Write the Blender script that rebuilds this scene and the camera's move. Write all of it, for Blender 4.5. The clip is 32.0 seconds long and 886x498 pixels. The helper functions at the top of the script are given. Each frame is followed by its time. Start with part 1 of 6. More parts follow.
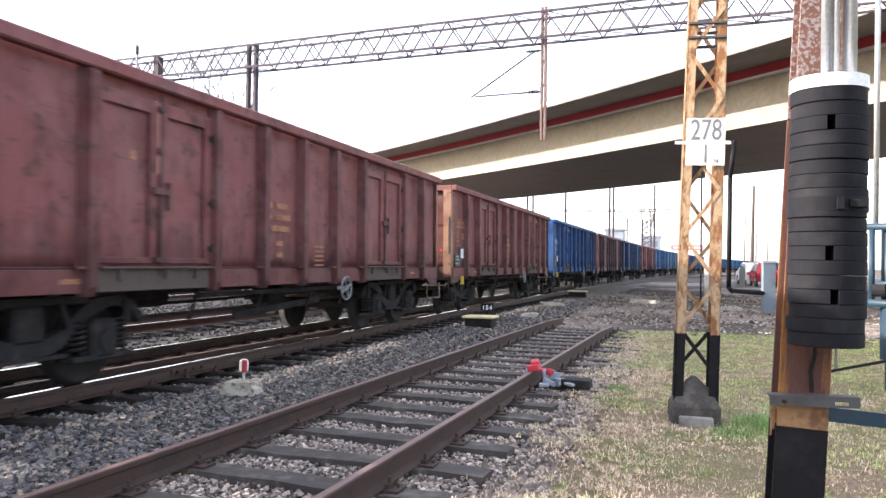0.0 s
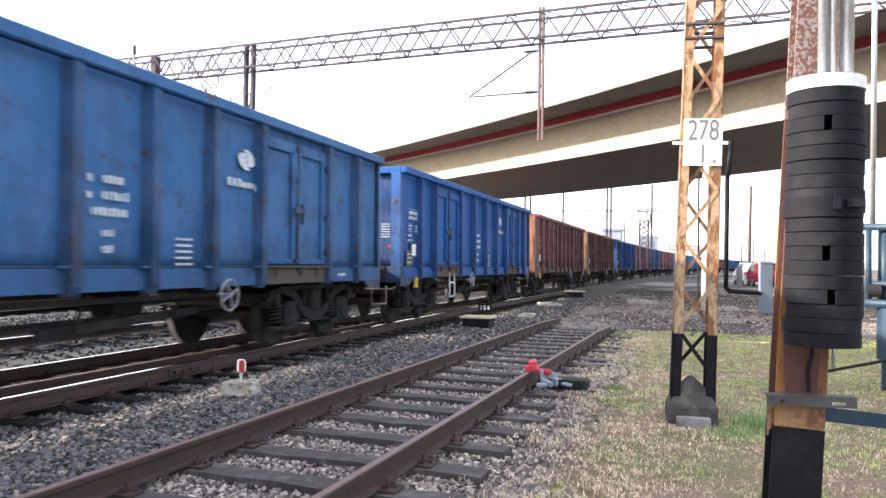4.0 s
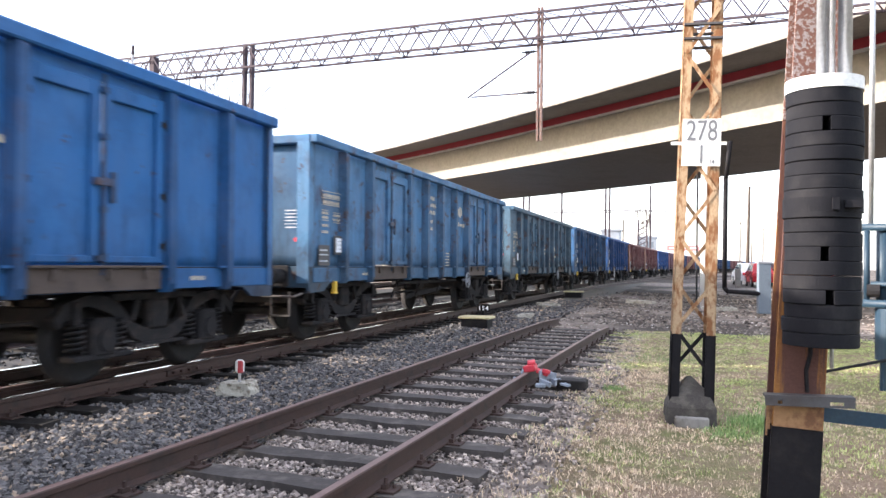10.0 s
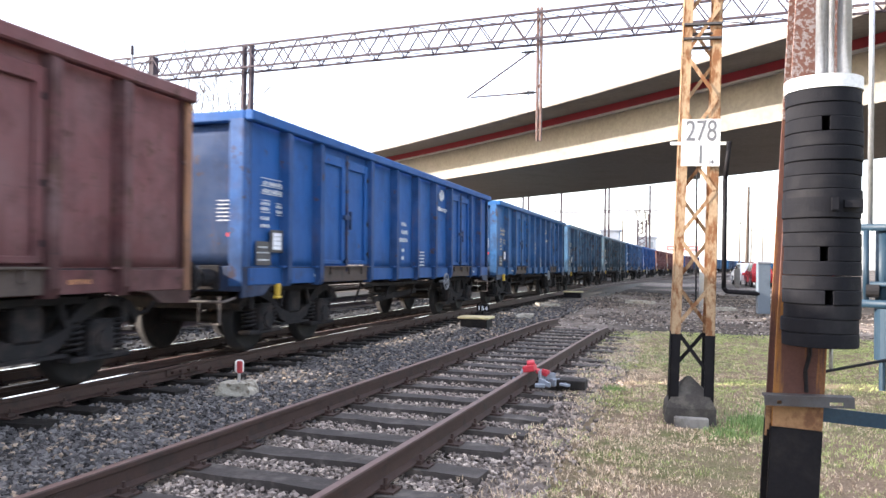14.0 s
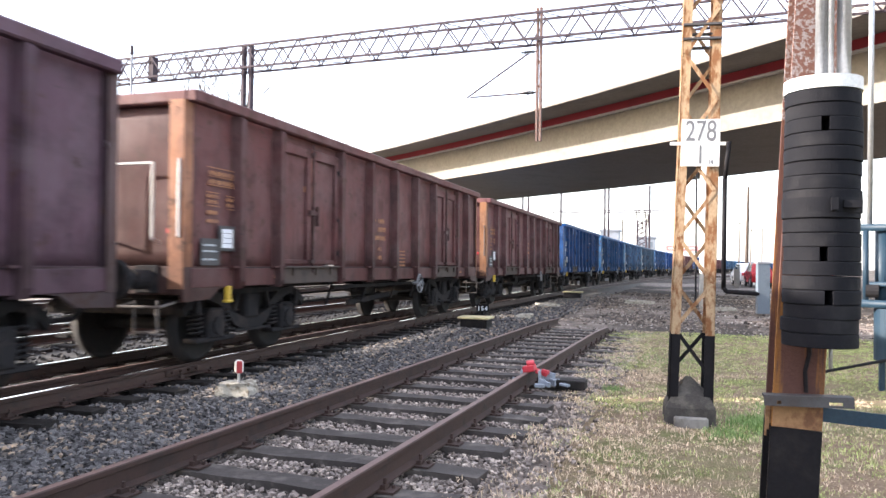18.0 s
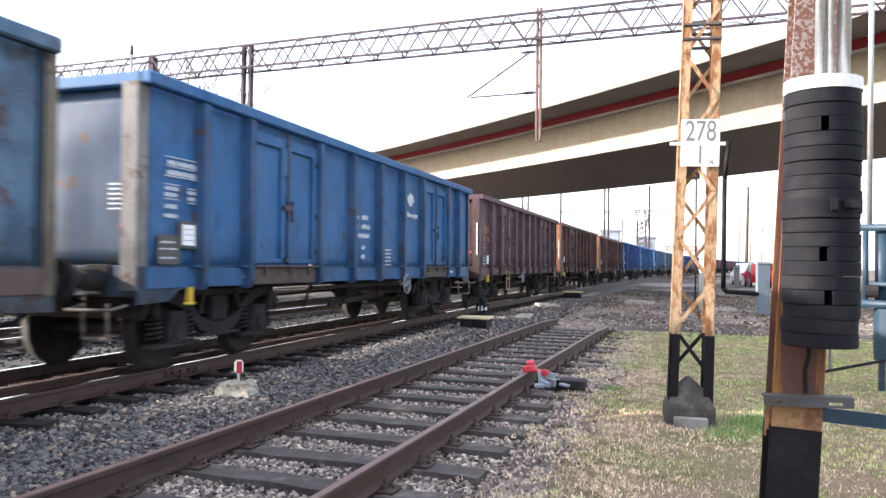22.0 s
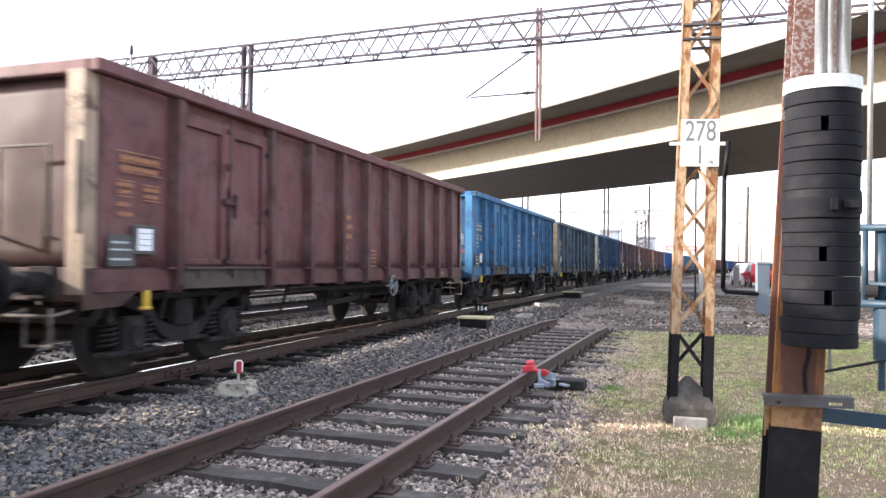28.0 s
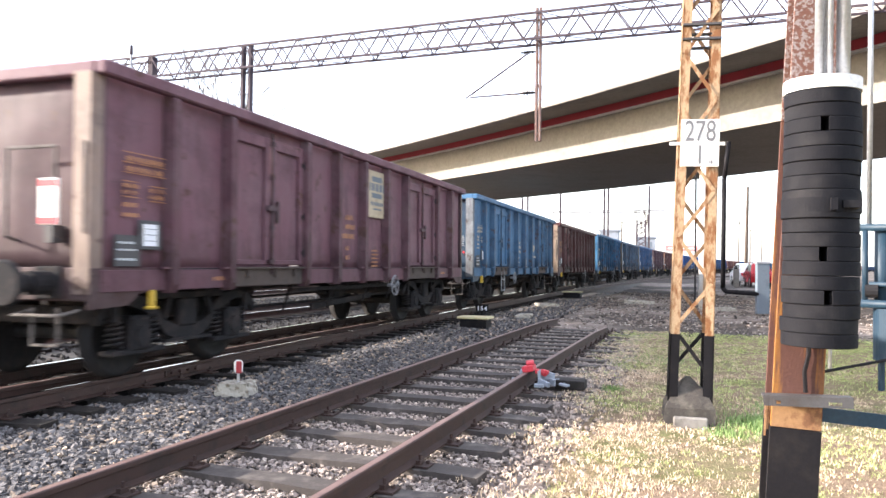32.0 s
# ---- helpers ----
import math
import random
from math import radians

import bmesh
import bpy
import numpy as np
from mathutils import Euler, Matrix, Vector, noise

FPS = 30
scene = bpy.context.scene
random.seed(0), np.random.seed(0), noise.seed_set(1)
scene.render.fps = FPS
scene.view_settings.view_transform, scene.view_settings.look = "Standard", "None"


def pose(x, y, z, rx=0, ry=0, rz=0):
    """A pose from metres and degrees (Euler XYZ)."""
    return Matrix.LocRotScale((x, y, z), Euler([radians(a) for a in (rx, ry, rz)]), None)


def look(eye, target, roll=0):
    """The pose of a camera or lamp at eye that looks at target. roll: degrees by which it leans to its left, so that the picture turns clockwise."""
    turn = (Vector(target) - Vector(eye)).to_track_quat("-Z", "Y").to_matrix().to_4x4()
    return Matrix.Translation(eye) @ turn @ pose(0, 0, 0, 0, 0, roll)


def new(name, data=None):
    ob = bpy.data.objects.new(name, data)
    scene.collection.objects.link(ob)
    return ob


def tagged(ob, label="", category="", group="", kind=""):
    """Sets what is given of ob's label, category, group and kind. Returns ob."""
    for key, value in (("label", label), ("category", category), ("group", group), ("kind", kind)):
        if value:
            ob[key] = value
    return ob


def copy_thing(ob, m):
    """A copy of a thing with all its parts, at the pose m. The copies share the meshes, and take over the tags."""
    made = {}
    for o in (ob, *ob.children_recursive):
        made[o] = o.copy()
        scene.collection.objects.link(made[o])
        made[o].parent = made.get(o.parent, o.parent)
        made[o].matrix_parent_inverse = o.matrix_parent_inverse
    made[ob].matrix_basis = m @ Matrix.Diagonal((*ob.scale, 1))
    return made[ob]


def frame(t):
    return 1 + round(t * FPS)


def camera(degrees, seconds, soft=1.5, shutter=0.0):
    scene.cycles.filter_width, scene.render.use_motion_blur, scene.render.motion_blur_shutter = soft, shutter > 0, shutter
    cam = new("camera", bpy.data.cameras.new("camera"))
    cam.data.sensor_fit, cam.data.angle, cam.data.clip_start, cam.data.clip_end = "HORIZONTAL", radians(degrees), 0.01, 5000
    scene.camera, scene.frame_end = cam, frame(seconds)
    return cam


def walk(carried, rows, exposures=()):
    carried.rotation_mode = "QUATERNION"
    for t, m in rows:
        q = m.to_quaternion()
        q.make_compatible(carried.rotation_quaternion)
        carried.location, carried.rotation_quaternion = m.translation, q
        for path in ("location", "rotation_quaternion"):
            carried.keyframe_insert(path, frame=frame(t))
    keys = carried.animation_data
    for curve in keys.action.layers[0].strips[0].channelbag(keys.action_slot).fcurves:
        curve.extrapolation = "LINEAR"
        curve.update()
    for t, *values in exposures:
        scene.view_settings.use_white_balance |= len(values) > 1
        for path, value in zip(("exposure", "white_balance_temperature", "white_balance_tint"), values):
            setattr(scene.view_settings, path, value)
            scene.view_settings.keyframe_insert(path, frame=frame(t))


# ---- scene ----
cam = camera(61.6, 32.0, soft=1.5, shutter=0.4)


def aim(left, up, roll=0.83):
    """The standing camera, turned left of the main track and tipped up, in degrees."""
    return pose(0, 0, 1.504) @ pose(0, 0, 0, 0, 0, left) @ pose(0, 0, 0, 90 + up, 0, 0) @ pose(0, 0, 0, 0, 0, roll)


walk(cam, [(0, aim(17.99, 1.05)), (0.5, aim(17.93, 1.05)), (2, aim(17.90, 1.06)), (3, aim(17.845, 1.06)),
           (5.5, aim(17.77, 1.08)), (8, aim(17.73, 1.09)), (13, aim(17.665, 1.10)), (20, aim(17.63, 1.115)),
           (26, aim(17.61, 1.115)), (32, aim(17.598, 1.115))],
     exposures=[(0, 2.47, 6300, 13), (32, 2.47, 6300, 13)])

# ---- light: low winter sun from behind the train's far side, hazy bright sky ----
SUN_UP, SUN_TO = 19.0, 18.0          # elevation; heading of the light, degrees from +x towards +y
world = bpy.data.worlds.new("sky")
scene.world = world
world.use_nodes = True
wn = world.node_tree
sky = wn.nodes.new("ShaderNodeTexSky")
sky.sky_type = "NISHITA"
sky.sun_disc = False
sky.sun_elevation = radians(SUN_UP)
sky.sun_rotation = radians(270 - SUN_TO)
sky.air_density, sky.dust_density, sky.ozone_density = 1.0, 2.0, 1.0
wn.links.new(sky.outputs[0], wn.nodes["Background"].inputs[0])
wn.nodes["Background"].inputs[1].default_value = 0.08
veil = wn.nodes.new("ShaderNodeBackground")        # thin bright cloud over the whole sky
veil.inputs[0].default_value, veil.inputs[1].default_value = (1.0, 0.985, 0.99, 1), 0.26
both = wn.nodes.new("ShaderNodeAddShader")
wn.links.new(wn.nodes["Background"].outputs[0], both.inputs[0])
wn.links.new(veil.outputs[0], both.inputs[1])
wn.links.new(both.outputs[0], wn.nodes["World Output"].inputs[0])
sun = new("sun", bpy.data.lights.new("sun", "SUN"))
sun.data.energy, sun.data.angle, sun.data.color = 2.9, radians(0.6), (1.0, 0.91, 0.79)
_d = Vector((math.cos(radians(SUN_TO)), math.sin(radians(SUN_TO)), -math.tan(radians(SUN_UP))))
sun.matrix_world = look((-30, -20, 20), Vector((-30, -20, 20)) + _d)


# ---- materials ----
class Nodes:
    """A material's node tree, written short."""

    def __init__(self, name, rough=0.6, metal=0.0, spec=0.5):
        self.m = bpy.data.materials.new(name)
        self.m.use_nodes = True
        self.t = self.m.node_tree
        self.b = self.t.nodes["Principled BSDF"]
        self.b.inputs["Roughness"].default_value = rough
        self.b.inputs["Metallic"].default_value = metal
        self.b.inputs["Specular IOR Level"].default_value = spec

    def n(self, kind, **inputs):
        node = self.t.nodes.new("ShaderNode" + kind)
        for key, v in inputs.items():
            self.put(node.inputs[key], v)
        return node

    def put(self, socket, v):
        if isinstance(v, bpy.types.NodeSocket):
            self.t.links.new(v, socket)
        else:
            if socket.type == "RGBA" and len(v) == 3:
                v = (*v, 1)
            socket.default_value = v

    def coord(self, scale=(1, 1, 1), which="Object"):
        mp = self.n("Mapping", Scale=scale)
        self.put(mp.inputs["Vector"], self.n("TexCoord").outputs[which])
        return mp.outputs[0]

    def noise(self, vec, scale, detail=3.0, rough=0.55, w=None):
        node = self.t.nodes.new("ShaderNodeTexNoise")
        if w is not None:
            node.noise_dimensions = "4D"
            self.put(node.inputs["W"], w)
        self.put(node.inputs["Vector"], vec)
        for k, v in (("Scale", scale), ("Detail", detail), ("Roughness", rough)):
            node.inputs[k].default_value = v
        return node.outputs[0]

    def ramp(self, fac, lo, hi):
        node = self.t.nodes.new("ShaderNodeMapRange")
        self.put(node.inputs["Value"], fac)
        node.inputs["From Min"].default_value = lo
        node.inputs["From Max"].default_value = hi
        return node.outputs[0]

    def mix(self, fac, a, b, how="MIX"):
        node = self.t.nodes.new("ShaderNodeMix")
        node.data_type, node.blend_type = "RGBA", how
        for s, v in ((node.inputs[0], fac), (node.inputs[6], a), (node.inputs[7], b)):
            self.put(s, v)
        return node.outputs[2]

    def math(self, op, a, b=0.0):
        node = self.t.nodes.new("ShaderNodeMath")
        node.operation = op
        self.put(node.inputs[0], a)
        self.put(node.inputs[1], b)
        return node.outputs[0]

    def bump(self, height, strength=0.3, dist=0.01):
        self.put(self.b.inputs["Normal"], self.n("Bump", Height=height, Strength=strength, Distance=dist).outputs[0])
        return self

    def color(self, v):
        self.put(self.b.inputs["Base Color"], v)
        return self

    def rough(self, v):
        self.put(self.b.inputs["Roughness"], v)
        return self

    def random(self):
        return self.n("ObjectInfo").outputs["Random"]

    def island(self):
        return self.n("NewGeometry").outputs["Random Per Island"]


def worn(name, base, stain, rough=0.6, metal=0.0, scale=3.0, cover=(0.5, 0.7), tall=1.0, grain=60.0, relief=0.25, spec=0.3):
    """A surface of one colour with stains of another, fine grain and relief."""
    s = Nodes(name, rough, metal, spec)
    v = s.coord((1, 1, tall))
    w = s.math("MULTIPLY", s.random(), 90.0)
    big = s.noise(v, scale, 5.0, 0.62, w)
    fine = s.noise(s.coord(), grain, 3.0, 0.6, w)
    c = s.mix(s.ramp(big, *cover), base, stain)
    c = s.mix(s.ramp(fine, 0.25, 0.8), s.mix(1.0, c, (0.72, 0.72, 0.72), "MULTIPLY"), c)
    s.color(c)
    s.bump(s.math("ADD", fine, s.math("MULTIPLY", big, 0.6)), relief, 0.006)
    return s.m


def wagon_paint():
    """Rolling stock paint: the wagon's own colour, faded patches, rust blisters and streaks, dents; the colour's alpha is its wear."""
    s = Nodes("wagon_paint", 0.5, 0.0, 0.16)
    info = s.n("ObjectInfo")
    own, wear = info.outputs["Color"], info.outputs["Alpha"]
    w = s.math("MULTIPLY", s.random(), 90.0)
    v = s.coord()
    tall = s.coord((1, 1, 0.13))
    fade = s.noise(v, 1.6, 5.0, 0.62, w)
    streak = s.noise(tall, 8.0, 5.0, 0.68, w)
    spots = s.noise(v, 4.2, 8.0, 0.72, w)
    blots = s.noise(s.coord((1, 1, 0.5)), 3.0, 5.0, 0.6, s.math("ADD", w, 31.0))
    fine = s.noise(v, 70.0, 3.0, 0.6)
    c = s.mix(s.math("MULTIPLY", s.ramp(fade, 0.40, 0.70), s.math("ADD", s.math("MULTIPLY", wear, 0.30), 0.04)), own, s.mix(0.35, (0.24, 0.235, 0.237), own))
    c = s.mix(s.math("MULTIPLY", s.ramp(streak, 0.50, 0.78), s.math("ADD", s.math("MULTIPLY", wear, 0.40), 0.16)), c, s.mix(1.0, c, (0.38, 0.32, 0.30), "MULTIPLY"))
    c = s.mix(s.math("MULTIPLY", s.ramp(s.math("ADD", blots, s.math("MULTIPLY", wear, 0.07)), 0.62, 0.72), s.math("MULTIPLY", wear, 0.45)), c, (0.095, 0.055, 0.055))
    c = s.mix(s.math("MULTIPLY", s.ramp(s.math("ADD", spots, s.math("MULTIPLY", wear, 0.085)), 0.635, 0.68), 0.8), c, (0.075, 0.040, 0.030))
    scuff = s.noise(s.coord((1, 0.45, 3.4)), 5.5, 4.0, 0.7, s.math("ADD", w, 13.0))
    c = s.mix(s.math("MULTIPLY", s.ramp(scuff, 0.63, 0.68), s.math("ADD", s.math("MULTIPLY", wear, 0.55), 0.05)), c, (0.045, 0.036, 0.034))
    soot = s.noise(v, 2.1, 6.0, 0.66, s.math("ADD", w, 57.0))
    c = s.mix(s.math("MULTIPLY", s.ramp(soot, 0.48, 0.62), s.math("ADD", s.math("MULTIPLY", wear, 0.5), 0.18)), c, s.mix(1.0, c, (0.42, 0.40, 0.42), "MULTIPLY"))
    c = s.mix(s.math("MULTIPLY", s.ramp(fine, 0.35, 0.75), s.math("ADD", s.math("MULTIPLY", wear, 0.22), 0.05)), c, (0.05, 0.045, 0.045))
    low = s.n("SeparateXYZ", Vector=v)
    foot = s.ramp(s.math("ADD", low.outputs["Z"], s.math("MULTIPLY", streak, -0.9)), 1.22, 0.86)
    c = s.mix(s.math("MULTIPLY", foot, s.math("ADD", s.math("MULTIPLY", wear, 0.45), 0.18)), c, s.mix(1.0, c, (0.36, 0.34, 0.34), "MULTIPLY"))
    s.color(c)
    s.rough(s.math("ADD", s.math("MULTIPLY", streak, 0.25), 0.46))
    dents = s.noise(v, 2.4, 2.0, 0.45, w)
    s.bump(s.math("ADD", dents, s.math("MULTIPLY", spots, 0.14)), 0.40, 0.030)
    return s.m


def stone_mix(name, dark, mid, warm, rough=0.85):
    s = Nodes(name, rough, 0.0, 0.3)
    r = s.island()
    c = s.mix(s.ramp(r, 0.0, 0.75), dark, mid)
    c = s.mix(s.ramp(r, 0.86, 0.93), c, warm)
    f = s.noise(s.coord(), 55.0, 3.0)
    c = s.mix(s.ramp(f, 0.3, 0.8), s.mix(1.0, c, (0.65, 0.65, 0.66), "MULTIPLY"), c)
    s.color(c)
    s.bump(f, 0.5, 0.01)
    return s.m


def ground_mat():
    """Trodden dark earth with gravel, thin turf east of the siding."""
    s = Nodes("ground_earth", 0.95, 0.0, 0.2)
    v = s.coord()
    big, mid, fine = s.noise(v, 0.35, 4.0), s.noise(v, 2.2, 5.0, 0.65), s.noise(v, 28.0, 4.0, 0.7)
    c = s.mix(s.ramp(mid, 0.35, 0.7), (0.090, 0.073, 0.064), (0.38, 0.310, 0.265))
    c = s.mix(s.math("MULTIPLY", s.ramp(big, 0.45, 0.62), 0.7), c, (0.175, 0.146, 0.128))
    c = s.mix(s.ramp(fine, 0.58, 0.72), c, (0.34, 0.30, 0.265))
    wet = s.noise(s.coord((1, 0.5, 1)), 0.16, 3.0, 0.5)
    c = s.mix(s.math("MULTIPLY", s.ramp(wet, 0.43, 0.51), 0.85), c, (0.040, 0.032, 0.027))
    s.color(c)
    s.bump(s.math("ADD", fine, mid), 0.7, 0.03)
    return s.m


def turf_mat():
    s = Nodes("turf", 0.95, 0.0, 0.2)
    v = s.coord()
    mid, fine = s.noise(v, 1.1, 5.0, 0.6), s.noise(v, 40.0, 4.0, 0.7)
    c = s.mix(s.ramp(mid, 0.42, 0.62), (0.34, 0.250, 0.175), (0.225, 0.225, 0.095))
    c = s.mix(s.ramp(fine, 0.4, 0.75), s.mix(1.0, c, (0.45, 0.42, 0.4), "MULTIPLY"), c)
    s.color(c)
    s.bump(fine, 0.8, 0.03)
    return s.m


def blade_mat():
    s = Nodes("grass_blade", 0.8, 0.0, 0.25)
    r = s.island()
    lush = s.noise(s.coord(), 0.8, 3.0, 0.5)
    tuft = s.noise(s.coord(), 7.0, 3.0, 0.6)
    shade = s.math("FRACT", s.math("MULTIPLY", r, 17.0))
    dry = s.mix(shade, (0.92, 0.72, 0.52), (0.25, 0.180, 0.120))
    green = s.mix(shade, (0.13, 0.185, 0.050), (0.60, 0.64, 0.26))
    ax = s.n("SeparateXYZ", Vector=s.coord())
    east = s.math("MULTIPLY", s.math("ADD", ax.outputs["X"], s.math("MULTIPLY", ax.outputs["Y"], 0.22)), 0.055)
    much = s.math("ADD", s.math("ADD", s.math("MULTIPLY", lush, 0.7), s.math("MULTIPLY", tuft, 0.75)), s.math("ADD", s.math("MULTIPLY", r, 0.22), east))
    s.color(s.mix(s.ramp(much, 0.945, 1.02), dry, green))
    return s.m


def flat(name, colour, rough=0.6, metal=0.0, grain=40.0):
    s = Nodes(name, rough, metal)
    f = s.noise(s.coord(), grain, 4.0, 0.6)
    s.color(s.mix(s.ramp(f, 0.3, 0.75), s.mix(1.0, colour, (0.75, 0.74, 0.73), "MULTIPLY"), colour))
    s.bump(f, 0.15, 0.004)
    return s.m


